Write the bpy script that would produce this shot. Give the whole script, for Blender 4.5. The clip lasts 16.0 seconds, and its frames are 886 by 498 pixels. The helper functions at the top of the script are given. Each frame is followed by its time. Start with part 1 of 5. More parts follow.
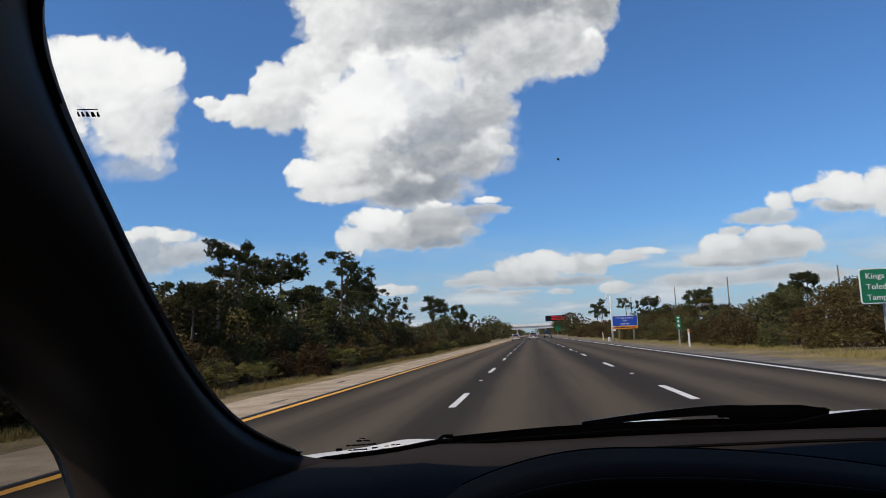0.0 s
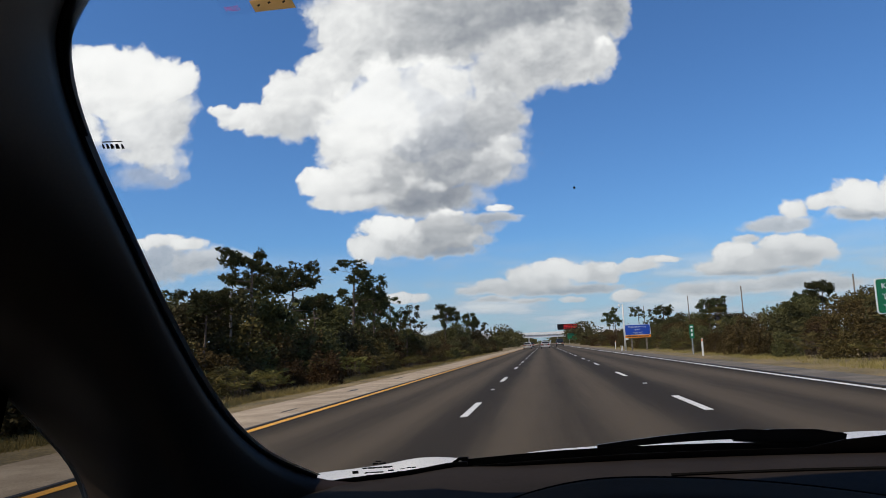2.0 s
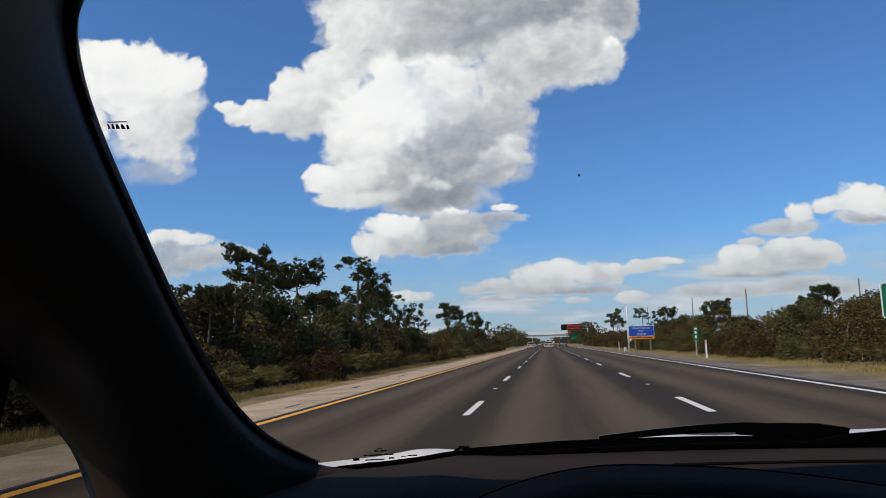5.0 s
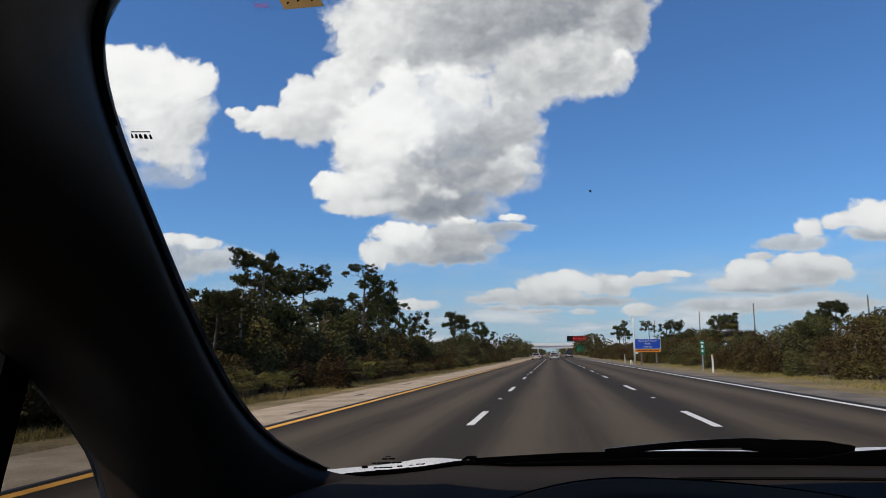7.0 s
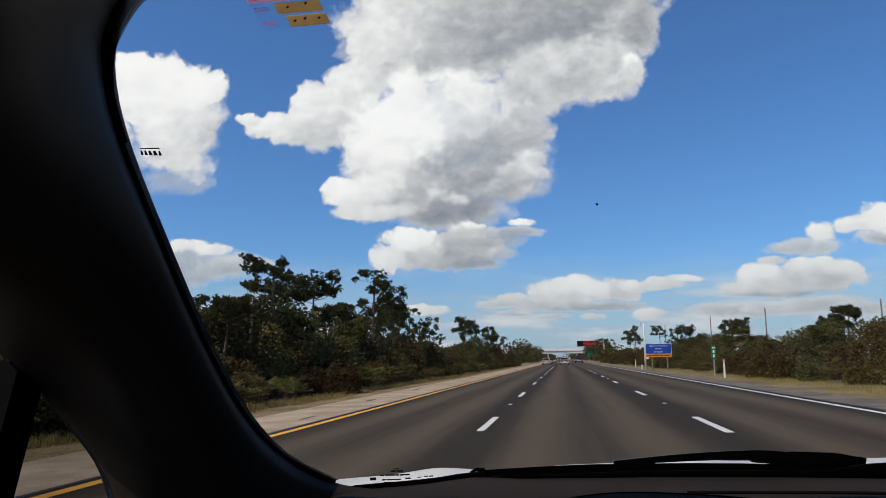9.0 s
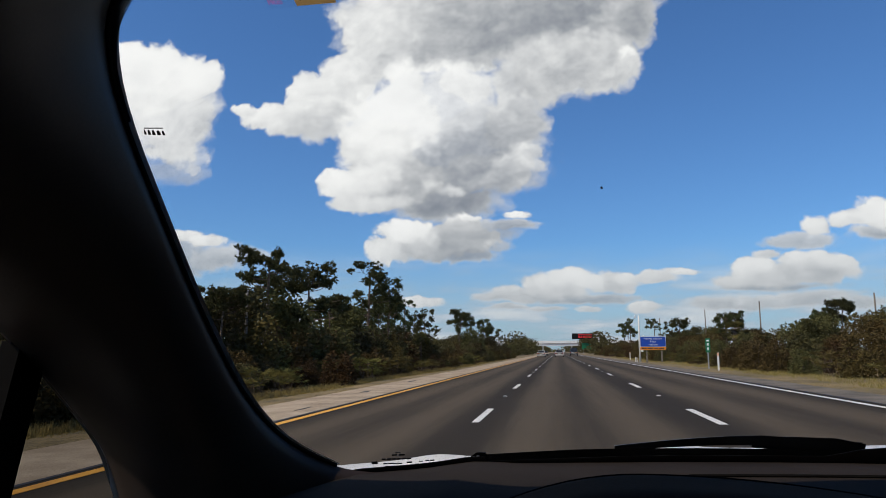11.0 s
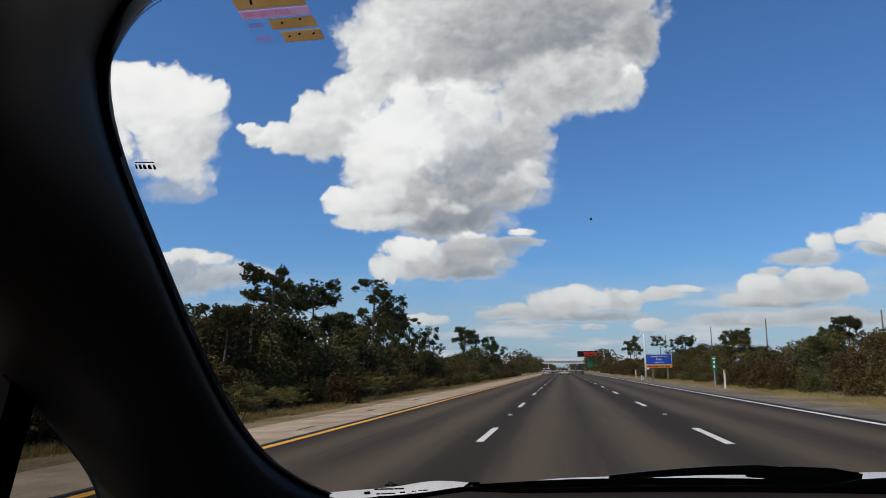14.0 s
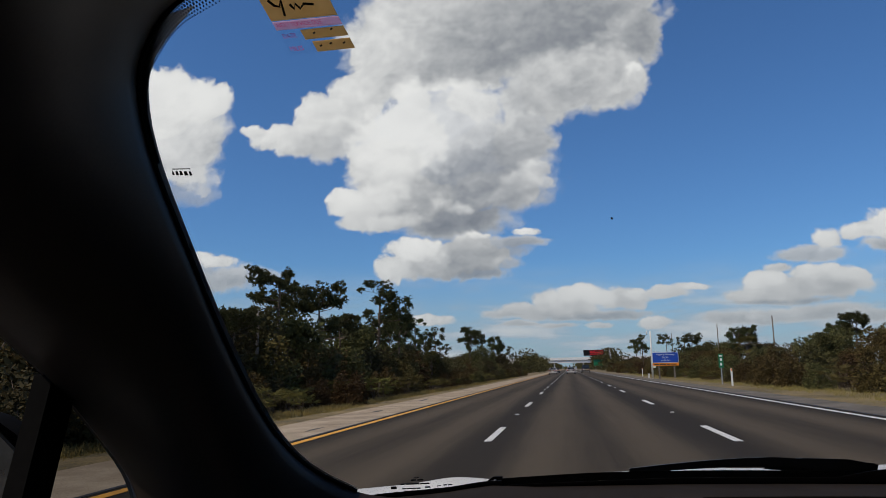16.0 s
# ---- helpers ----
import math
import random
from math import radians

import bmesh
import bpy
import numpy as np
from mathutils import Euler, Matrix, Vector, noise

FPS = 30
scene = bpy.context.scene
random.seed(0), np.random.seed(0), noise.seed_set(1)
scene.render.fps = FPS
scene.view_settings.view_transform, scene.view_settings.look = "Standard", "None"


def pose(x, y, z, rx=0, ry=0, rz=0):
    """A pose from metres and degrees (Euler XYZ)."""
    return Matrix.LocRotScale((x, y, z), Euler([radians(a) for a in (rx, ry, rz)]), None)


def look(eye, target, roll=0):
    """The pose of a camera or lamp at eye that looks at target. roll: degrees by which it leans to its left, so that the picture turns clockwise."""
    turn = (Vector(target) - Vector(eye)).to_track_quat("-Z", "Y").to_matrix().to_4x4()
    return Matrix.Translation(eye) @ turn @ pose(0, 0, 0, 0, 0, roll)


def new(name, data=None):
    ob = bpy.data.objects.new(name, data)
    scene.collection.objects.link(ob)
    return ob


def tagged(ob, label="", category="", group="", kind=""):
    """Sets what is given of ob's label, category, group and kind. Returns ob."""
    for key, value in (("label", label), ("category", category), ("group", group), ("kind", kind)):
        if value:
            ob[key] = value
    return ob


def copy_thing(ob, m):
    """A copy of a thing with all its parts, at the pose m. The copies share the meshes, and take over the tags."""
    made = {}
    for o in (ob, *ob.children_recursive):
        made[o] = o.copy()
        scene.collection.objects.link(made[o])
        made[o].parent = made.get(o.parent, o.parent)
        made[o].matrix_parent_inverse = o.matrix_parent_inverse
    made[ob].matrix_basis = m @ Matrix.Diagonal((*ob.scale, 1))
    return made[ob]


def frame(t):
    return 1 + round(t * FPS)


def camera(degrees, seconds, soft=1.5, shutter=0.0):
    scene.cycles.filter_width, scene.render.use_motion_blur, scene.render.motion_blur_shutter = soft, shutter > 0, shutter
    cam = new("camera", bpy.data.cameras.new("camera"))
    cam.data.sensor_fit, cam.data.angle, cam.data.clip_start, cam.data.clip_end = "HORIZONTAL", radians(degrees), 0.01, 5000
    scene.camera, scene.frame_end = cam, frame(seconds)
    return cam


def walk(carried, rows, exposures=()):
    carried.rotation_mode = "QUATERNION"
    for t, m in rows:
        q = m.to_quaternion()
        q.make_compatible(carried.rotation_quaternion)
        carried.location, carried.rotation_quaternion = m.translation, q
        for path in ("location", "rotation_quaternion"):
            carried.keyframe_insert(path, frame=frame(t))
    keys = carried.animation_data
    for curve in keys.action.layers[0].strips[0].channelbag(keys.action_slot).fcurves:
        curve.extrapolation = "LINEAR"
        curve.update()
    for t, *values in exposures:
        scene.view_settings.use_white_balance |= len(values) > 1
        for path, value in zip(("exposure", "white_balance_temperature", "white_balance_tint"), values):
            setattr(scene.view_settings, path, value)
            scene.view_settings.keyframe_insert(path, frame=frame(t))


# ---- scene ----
# ---------- camera ----------
cam = camera(63.0, 16.0, soft=0.9)
PATH = (
    (0.0, 0.0153, 0.0044, 1.1699, 97.031, 2.576, 6.945),
    (0.5, 0.0119, -0.0037, 1.1816, 98.087, 2.554, 7.045),
    (1.0, -0.0004, 0.0054, 1.1701, 96.487, 1.966, 7.511),
    (1.5, 0.0104, -0.0039, 1.1784, 97.352, 2.632, 7.966),
    (2.0, 0.0123, -0.0050, 1.1877, 97.709, 2.392, 7.858),
    (2.5, 0.0099, 0.0102, 1.1648, 96.307, 1.571, 8.029),
    (3.0, 0.0143, -0.0001, 1.1772, 97.426, 1.438, 8.160),
    (3.5, 0.0102, -0.0001, 1.1747, 96.919, 1.580, 8.390),
    (4.0, 0.0143, -0.0012, 1.1760, 97.464, 1.903, 8.298),
    (6.5, 0.0093, -0.0060, 1.1754, 97.715, 0.588, 8.153),
    (7.0, 0.0093, -0.0156, 1.1773, 98.321, 0.462, 8.522),
    (7.5, 0.0121, -0.0119, 1.1782, 98.018, 0.848, 8.433),
    (8.0, 0.0143, -0.0078, 1.1739, 97.574, 0.349, 8.561),
    (8.5, 0.0117, -0.0113, 1.1719, 97.967, 0.141, 9.094),
    (9.0, 0.0122, -0.0186, 1.1853, 98.730, 0.534, 9.294),
    (11.5, 0.0023, -0.0157, 1.1754, 98.040, 0.301, 8.849),
    (12.0, 0.0021, -0.0138, 1.1785, 98.205, 0.885, 8.636),
    (12.5, 0.0025, -0.0222, 1.1766, 98.880, 0.455, 8.797),
    (13.0, 0.0097, -0.0112, 1.1789, 98.588, 0.673, 9.042),
    (13.5, 0.0217, -0.0131, 1.1767, 98.954, 1.326, 9.073),
    (14.0, 0.0185, -0.0190, 1.1894, 99.497, 0.361, 9.292),
    (14.5, 0.0178, -0.0390, 1.1860, 100.044, 1.619, 10.046),
    (15.0, 0.0199, -0.0358, 1.1881, 99.932, 1.842, 9.672),
    (15.5, 0.0198, -0.0376, 1.1923, 100.197, 1.856, 9.478),
    (16.0, 0.0015, -0.0431, 1.1860, 99.534, 0.954, 9.764),
)
walk(cam, [(r[0], pose(*r[1:])) for r in PATH], exposures=((0.0, 0.0), (8.0, -0.04), (13.5, -0.08), (16.0, -0.32)))

# ---------- sun and sky ----------
SUN_FROM = Vector((-0.72, -0.50, 0.96)).normalized()
sun = new("sun", bpy.data.lights.new("sun", "SUN"))
sun.data.energy, sun.data.angle, sun.data.color = 3.8, radians(0.53), (1.0, 0.87, 0.70)
sun.matrix_world = look((0, 0, 60), Vector((0, 0, 60)) - SUN_FROM)


def link(tree, a, b):
    tree.links.new(a, b)


def node(tree, kind, **values):
    n = tree.nodes.new(kind)
    for key, value in values.items():
        n.inputs[key.replace("_", " ")].default_value = value
    return n


def calc(tree, op, a, b=None, c=None, clamp=False):
    n = tree.nodes.new("ShaderNodeMath")
    n.operation, n.use_clamp = op, clamp
    for i, v in enumerate((a, b, c)):
        if v is None:
            continue
        if isinstance(v, (int, float)):
            n.inputs[i].default_value = v
        else:
            tree.links.new(v, n.inputs[i])
    return n.outputs[0]


def vec(tree, op, a, b=None, c=None):
    n = tree.nodes.new("ShaderNodeVectorMath")
    n.operation = op
    for i, v in enumerate((a, b, c)):
        if v is None:
            continue
        if isinstance(v, (tuple, list)):
            n.inputs[i].default_value = v
        else:
            tree.links.new(v, n.inputs[i])
    return n.outputs["Value"] if op in ("LENGTH", "DISTANCE", "DOT_PRODUCT") else n.outputs["Vector"]


def blend(tree, fac, a, b, mode="MIX"):
    n = tree.nodes.new("ShaderNodeMix")
    n.data_type, n.blend_type = "RGBA", mode
    for sock, v in ((n.inputs["Factor"], fac), (n.inputs["A"], a), (n.inputs["B"], b)):
        sock = [s for s in n.inputs if s.name == sock.name and s.enabled][0]
        if isinstance(v, (int, float)):
            sock.default_value = v
        elif isinstance(v, tuple):
            sock.default_value = (*v, 1.0) if len(v) == 3 else v
        else:
            tree.links.new(v, sock)
    return [o for o in n.outputs if o.enabled][0]


def ramp(tree, value, low, high, a=0.0, b=1.0):
    n = tree.nodes.new("ShaderNodeMapRange")
    n.interpolation_type = "SMOOTHSTEP"
    tree.links.new(value, n.inputs[0])
    for i, v in enumerate((low, high, a, b)):
        n.inputs[i + 1].default_value = v
    return n.outputs[0]


def fbm(tree, vector, scale, detail=5.0, rough=0.55):
    n = tree.nodes.new("ShaderNodeTexNoise")
    n.inputs["Scale"].default_value, n.inputs["Detail"].default_value, n.inputs["Roughness"].default_value = scale, detail, rough
    if vector is not None:
        tree.links.new(vector, n.inputs["Vector"])
    return n


# cumulus, from back to front: each puff is (east, up, half width, half height, brightness, softness of its rim)
# on a picture plane one unit ahead
CROWN = ((-0.214, 0.500, 0.117, 0.097, 0.62, 0.25), (-0.088, 0.499, 0.125, 0.096, 0.46, 0.25), (0.034, 0.494, 0.104, 0.073, 0.34, 0.25),
         (0.097, 0.477, 0.043, 0.051, 0.42, 0.25), (-0.267, 0.468, 0.063, 0.080, 0.72, 0.20), (-0.009, 0.408, 0.072, 0.056, 0.58, 0.30),
         (0.055, 0.416, 0.059, 0.052, 0.62, 0.25), (0.085, 0.400, 0.022, 0.027, 0.66, 0.40), (0.094, 0.421, 0.016, 0.007, 0.90, 0.50))
ARM = ((-0.302, 0.418, 0.039, 0.048, 0.76, 0.20), (-0.323, 0.392, 0.044, 0.053, 0.74, 0.15), (-0.372, 0.382, 0.037, 0.044, 0.84, 0.15),
       (-0.350, 0.337, 0.053, 0.026, 0.62, 0.40), (-0.389, 0.342, 0.049, 0.023, 0.68, 0.35), (-0.434, 0.361, 0.038, 0.019, 0.80, 0.30),
       (-0.468, 0.376, 0.018, 0.012, 0.84, 0.30))
CORE = ((-0.066, 0.393, 0.050, 0.042, 0.60, 0.40), (-0.068, 0.327, 0.055, 0.067, 0.54, 0.40), (-0.117, 0.313, 0.082, 0.067, 0.48, 0.45),
        (-0.200, 0.283, 0.100, 0.059, 0.42, 0.45), (-0.267, 0.303, 0.060, 0.051, 0.80, 0.20), (-0.132, 0.390, 0.051, 0.032, 0.86, 0.40),
        (-0.165, 0.370, 0.084, 0.060, 0.86, 0.50), (-0.225, 0.352, 0.076, 0.073, 0.98, 0.40), (-0.267, 0.333, 0.051, 0.047, 0.94, 0.40),
        (-0.216, 0.404, 0.049, 0.031, 0.96, 0.40))
FOOT = ((-0.139, 0.252, 0.049, 0.035, 0.42, 0.40), (-0.094, 0.262, 0.077, 0.041, 0.38, 0.40), (-0.168, 0.216, 0.090, 0.033, 0.30, 0.40),
        (-0.217, 0.250, 0.075, 0.042, 0.50, 0.35), (-0.302, 0.224, 0.036, 0.018, 0.72, 0.30), (-0.285, 0.245, 0.051, 0.039, 0.76, 0.30),
        (-0.327, 0.256, 0.028, 0.022, 0.90, 0.20), (-0.268, 0.261, 0.042, 0.024, 0.82, 0.45), (-0.251, 0.218, 0.050, 0.015, 0.72, 0.35))
FRINGE = ((-0.155, 0.236, 0.029, 0.013, 0.68, 0.60), (-0.184, 0.243, 0.023, 0.011, 0.66, 0.60), (-0.102, 0.246, 0.032, 0.016, 0.52, 0.50),
          (-0.076, 0.263, 0.027, 0.020, 0.58, 0.50), (-0.052, 0.280, 0.029, 0.020, 0.70, 0.45), (-0.042, 0.260, 0.024, 0.015, 0.68, 0.50),
          (-0.051, 0.238, 0.024, 0.013, 0.56, 0.75))
BELOW_IT = ((-0.096, 0.171, 0.044, 0.018, 0.46, 0.70), (-0.169, 0.159, 0.090, 0.029, 0.46, 0.35), (-0.137, 0.138, 0.056, 0.011, 0.36, 0.50),
            (-0.097, 0.150, 0.032, 0.011, 0.50, 0.65), (-0.218, 0.160, 0.050, 0.028, 0.66, 0.30), (-0.256, 0.148, 0.027, 0.023, 0.84, 0.25),
            (-0.226, 0.172, 0.037, 0.018, 0.96, 0.25), (-0.202, 0.176, 0.025, 0.015, 0.96, 0.30), (-0.144, 0.181, 0.032, 0.013, 0.62, 0.35),
            (-0.136, 0.192, 0.019, 0.006, 0.90, 0.30), (-0.083, 0.182, 0.048, 0.010, 0.50, 0.50), (-0.065, 0.195, 0.024, 0.006, 0.94, 0.40))
WEST = ((-0.734, 0.352, 0.069, 0.074, 0.80, 0.40), (-0.602, 0.287, 0.056, 0.025, 0.50, 0.90), (-0.569, 0.277, 0.042, 0.013, 0.46, 0.95),
        (-0.591, 0.372, 0.087, 0.086, 0.78, 0.40), (-0.539, 0.364, 0.032, 0.049, 0.66, 0.70), (-0.618, 0.332, 0.063, 0.038, 0.72, 0.70),
        (-0.728, 0.435, 0.069, 0.066, 0.90, 0.20), (-0.640, 0.429, 0.077, 0.057, 0.92, 0.20), (-0.671, 0.459, 0.049, 0.036, 0.95, 0.15),
        (-0.564, 0.429, 0.053, 0.037, 0.96, 0.20), (-0.532, 0.441, 0.023, 0.022, 0.96, 0.20))
WEST_FOOT = ((-0.610, 0.135, 0.055, 0.043, 0.40, 0.70), (-0.565, 0.151, 0.064, 0.039, 0.46, 0.60), (-0.511, 0.145, 0.054, 0.022, 0.52, 0.50),
             (-0.466, 0.149, 0.040, 0.010, 0.56, 0.60), (-0.575, 0.181, 0.046, 0.011, 0.82, 0.30), (-0.525, 0.171, 0.027, 0.011, 0.86, 0.30))
AHEAD = ((0.017, 0.076, 0.087, 0.007, 0.42, 0.50), (-0.059, 0.083, 0.055, 0.012, 0.62, 0.40), (-0.099, 0.081, 0.035, 0.006, 0.60, 0.50),
         (-0.036, 0.095, 0.027, 0.016, 0.80, 0.25), (-0.013, 0.092, 0.046, 0.018, 0.74, 0.25), (0.007, 0.103, 0.038, 0.013, 0.94, 0.20),
         (0.064, 0.097, 0.045, 0.015, 0.74, 0.30), (0.041, 0.099, 0.023, 0.011, 0.86, 0.25), (0.082, 0.101, 0.019, 0.009, 0.92, 0.25),
         (0.116, 0.102, 0.033, 0.009, 0.72, 0.35), (0.150, 0.110, 0.026, 0.005, 0.88, 0.35))
EAST = ((0.267, 0.088, 0.081, 0.006, 0.40, 0.50), (0.261, 0.102, 0.053, 0.019, 0.70, 0.30), (0.218, 0.096, 0.032, 0.010, 0.74, 0.35),
        (0.247, 0.115, 0.032, 0.013, 0.94, 0.22), (0.324, 0.106, 0.052, 0.019, 0.60, 0.35), (0.311, 0.121, 0.049, 0.010, 0.82, 0.30),
        (0.346, 0.116, 0.031, 0.010, 0.78, 0.30), (0.263, 0.129, 0.021, 0.007, 0.70, 0.40))
FAR_EAST = ((0.285, 0.144, 0.028, 0.011, 0.56, 0.50), (0.313, 0.147, 0.042, 0.014, 0.58, 0.50), (0.325, 0.166, 0.024, 0.016, 0.86, 0.30),
            (0.410, 0.154, 0.047, 0.011, 0.46, 0.45), (0.371, 0.172, 0.034, 0.013, 0.82, 0.30), (0.466, 0.173, 0.047, 0.033, 0.80, 0.30),
            (0.412, 0.178, 0.039, 0.025, 0.90, 0.25))
LOW = ((0.103, 0.064, 0.024, 0.008, 0.76, 0.35), (0.208, 0.066, 0.057, 0.011, 0.50, 0.50), (0.258, 0.070, 0.056, 0.010, 0.60, 0.50),
       (0.321, 0.073, 0.062, 0.011, 0.58, 0.50), (0.376, 0.068, 0.041, 0.009, 0.62, 0.50), (-0.029, 0.064, 0.031, 0.004, 0.62, 0.50),
       (0.032, 0.063, 0.019, 0.005, 0.68, 0.50), (-0.076, 0.066, 0.031, 0.004, 0.55, 0.50), (-0.202, 0.076, 0.037, 0.008, 0.84, 0.30),
       (-0.269, 0.063, 0.041, 0.007, 0.68, 0.40), (-0.361, 0.055, 0.042, 0.007, 0.60, 0.40))


def cloud_field():
    """A node group: a place on the sky's picture plane in; the cover of the billowing puffs and their light out."""
    g = bpy.data.node_groups.new("cloud_field", "ShaderNodeTree")
    g.interface.new_socket("Vector", in_out="INPUT", socket_type="NodeSocketVector")
    g.interface.new_socket("Cover", in_out="OUTPUT", socket_type="NodeSocketFloat")
    g.interface.new_socket("Light", in_out="OUTPUT", socket_type="NodeSocketFloat")
    start, end = g.nodes.new("NodeGroupInput"), g.nodes.new("NodeGroupOutput")
    # billows and torn rims, from broad to fine; the far, low clouds take a finer set
    rims = []
    for fine in (0.95, 1.9):
        at = vec(g, "MULTIPLY", start.outputs[0], (fine, fine * 1.15, 1.0))
        ragged = 0.0
        for scale, much in ((14.0, 0.34), (31.0, 0.25), (68.0, 0.19)):
            cells = g.nodes.new("ShaderNodeTexVoronoi")
            cells.feature, cells.inputs["Scale"].default_value = "SMOOTH_F1", scale
            cells.inputs["Smoothness"].default_value = 0.6
            cells.inputs["Detail"].default_value = 0.0
            g.links.new(at, cells.inputs["Vector"])
            ragged = calc(g, "ADD", ragged, calc(g, "MULTIPLY", calc(g, "SUBTRACT", cells.outputs["Distance"], 0.42), much))
        torn = fbm(g, at, 18.0, 8.0, 0.63)
        rims.append(calc(g, "MULTIPLY_ADD", calc(g, "SUBTRACT", torn.outputs["Fac"], 0.5), 0.75, ragged))
    cover, light, place = None, None, start.outputs[0]
    for bank in (CROWN, ARM, CORE, FOOT, FRINGE, BELOW_IT, WEST, WEST_FOOT, AHEAD, EAST, FAR_EAST, LOW):
        if light is not None:
            # each bank waits for the one behind it, which keeps the node program small
            place = vec(g, "MULTIPLY_ADD", light, (1e-6, 1e-6, 0.0), start.outputs[0])
        ragged = rims[bank in (BELOW_IT, WEST_FOOT, AHEAD, EAST, FAR_EAST, LOW)]
        for u, v, ru, rv, bright, soft in bank:
            p = vec(g, "MULTIPLY_ADD", place, (1 / ru, 1 / rv, 0), (-u / ru, -v / rv, 0.01))
            d = calc(g, "MULTIPLY_ADD", ragged, 0.75 + 0.5 * soft, vec(g, "LENGTH", p))
            here = ramp(g, d, 1.20, 1.10 - 0.85 * soft, 0.0, min(1.0, 1.3 - 0.8 * soft))
            shade = ramp(g, d, 1.30, 0.62 - 0.55 * soft)
            # lit from above and from the west
            glow = vec(g, "DOT_PRODUCT", p, (-0.055, 0.115, 100 * bright))
            if light is None:
                light = calc(g, "ADD", 0.74, 0.0)
            light = calc(g, "MULTIPLY_ADD", calc(g, "SUBTRACT", glow, light), shade, light)
            cover = here if cover is None else calc(g, "MAXIMUM", cover, here)
    g.links.new(cover, end.inputs[0])
    g.links.new(calc(g, "MULTIPLY_ADD", calc(g, "ADD", rims[0], rims[1]), -0.21, light), end.inputs[1])
    return g


world = bpy.data.worlds.new("sky")
scene.world = world
world.use_nodes = True
wt = world.node_tree
wt.nodes.clear()
sky = wt.nodes.new("ShaderNodeTexSky")
sky.sky_type, sky.sun_disc = "NISHITA", False
sky.sun_elevation = math.asin(SUN_FROM.z)
sky.sun_rotation = math.atan2(SUN_FROM.x, SUN_FROM.y)
sky.air_density, sky.dust_density, sky.ozone_density = 1.0, 0.6, 2.5
way = wt.nodes.new("ShaderNodeTexCoord").outputs["Generated"]
split = wt.nodes.new("ShaderNodeSeparateXYZ")
link(wt, way, split.inputs[0])
ahead = calc(wt, "MAXIMUM", split.outputs["Y"], 0.02)
flat = wt.nodes.new("ShaderNodeCombineXYZ")
link(wt, calc(wt, "DIVIDE", split.outputs["X"], ahead), flat.inputs[0])
link(wt, calc(wt, "DIVIDE", split.outputs["Z"], ahead), flat.inputs[1])
plane = flat.outputs[0]
rise = calc(wt, "DIVIDE", split.outputs["Z"], ahead)
swing = ramp(wt, rise, 0.03, 0.35, 0.42, 1.0)
rough1 = fbm(wt, plane, 9.0, 6.0, 0.62)
rough2 = fbm(wt, plane, 45.0, 5.0, 0.62)
shift = vec(wt, "MULTIPLY", vec(wt, "SUBTRACT", rough1.outputs["Color"], (0.5, 0.5, 0.5)), (0.075, 0.055, 0.0))
shift = vec(wt, "MULTIPLY_ADD", vec(wt, "SUBTRACT", rough2.outputs["Color"], (0.5, 0.5, 0.5)), (0.020, 0.016, 0.0), shift)
scaled = wt.nodes.new("ShaderNodeVectorMath")
scaled.operation = "SCALE"
link(wt, shift, scaled.inputs[0])
link(wt, swing, scaled.inputs["Scale"])
warp = vec(wt, "ADD", vec(wt, "ADD", plane, (-0.013, 0.005, 0.0)), scaled.outputs["Vector"])
field_group = cloud_field()
f0 = wt.nodes.new("ShaderNodeGroup")
f0.node_tree = field_group
link(wt, warp, f0.inputs[0])

cover = calc(wt, "MULTIPLY", f0.outputs[0], ramp(wt, split.outputs["Y"], 0.05, 0.2))
# cumulus all round outside the view
behind = fbm(wt, way, 3.2, 6.0, 0.6)
cover = calc(wt, "MAXIMUM", cover, calc(wt, "MULTIPLY", ramp(wt, behind.outputs["Fac"], 0.55, 0.66), ramp(wt, split.outputs["Y"], 0.35, -0.05)))
puffy = fbm(wt, vec(wt, "MULTIPLY", plane, (1.0, 1.4, 1.0)), 30.0, 5.0, 0.6)
lit = calc(wt, "MULTIPLY_ADD", calc(wt, "SUBTRACT", puffy.outputs["Fac"], 0.5), 0.34, f0.outputs[1])
tone = blend(wt, ramp(wt, lit, 0.10, 1.06), (0.245, 0.268, 0.315), (1.05, 1.035, 1.03))
# pale far cumulus and haze towards the horizon
low_haze = ramp(wt, split.outputs["Z"], 0.24, 0.02)
tone = blend(wt, calc(wt, "MULTIPLY", low_haze, 0.34), tone, (0.47, 0.54, 0.62))
tone = blend(wt, calc(wt, "MULTIPLY", low_haze, 0.22), tone, blend(wt, 1.0, tone, (0.45, 0.45, 0.46), "MULTIPLY"))
banks = fbm(wt, vec(wt, "MULTIPLY", way, (1.0, 1.0, 5.0)), 7.0, 6.0, 0.6)
bank = calc(wt, "MULTIPLY", ramp(wt, banks.outputs["Fac"], 0.38, 0.58, 0.45, 0.97), ramp(wt, split.outputs["Z"], 0.150, 0.045))
haze_tone = blend(wt, ramp(wt, banks.outputs["Fac"], 0.45, 0.7), (0.40, 0.50, 0.62), (0.64, 0.675, 0.72))
back_sky, back_cloud = wt.nodes.new("ShaderNodeBackground"), wt.nodes.new("ShaderNodeBackground")
tint = blend(wt, 1.0, sky.outputs[0], (0.63, 0.98, 1.40), "MULTIPLY")
link(wt, tint, back_sky.inputs[0])
back_haze = wt.nodes.new("ShaderNodeBackground")
link(wt, haze_tone, back_haze.inputs[0])
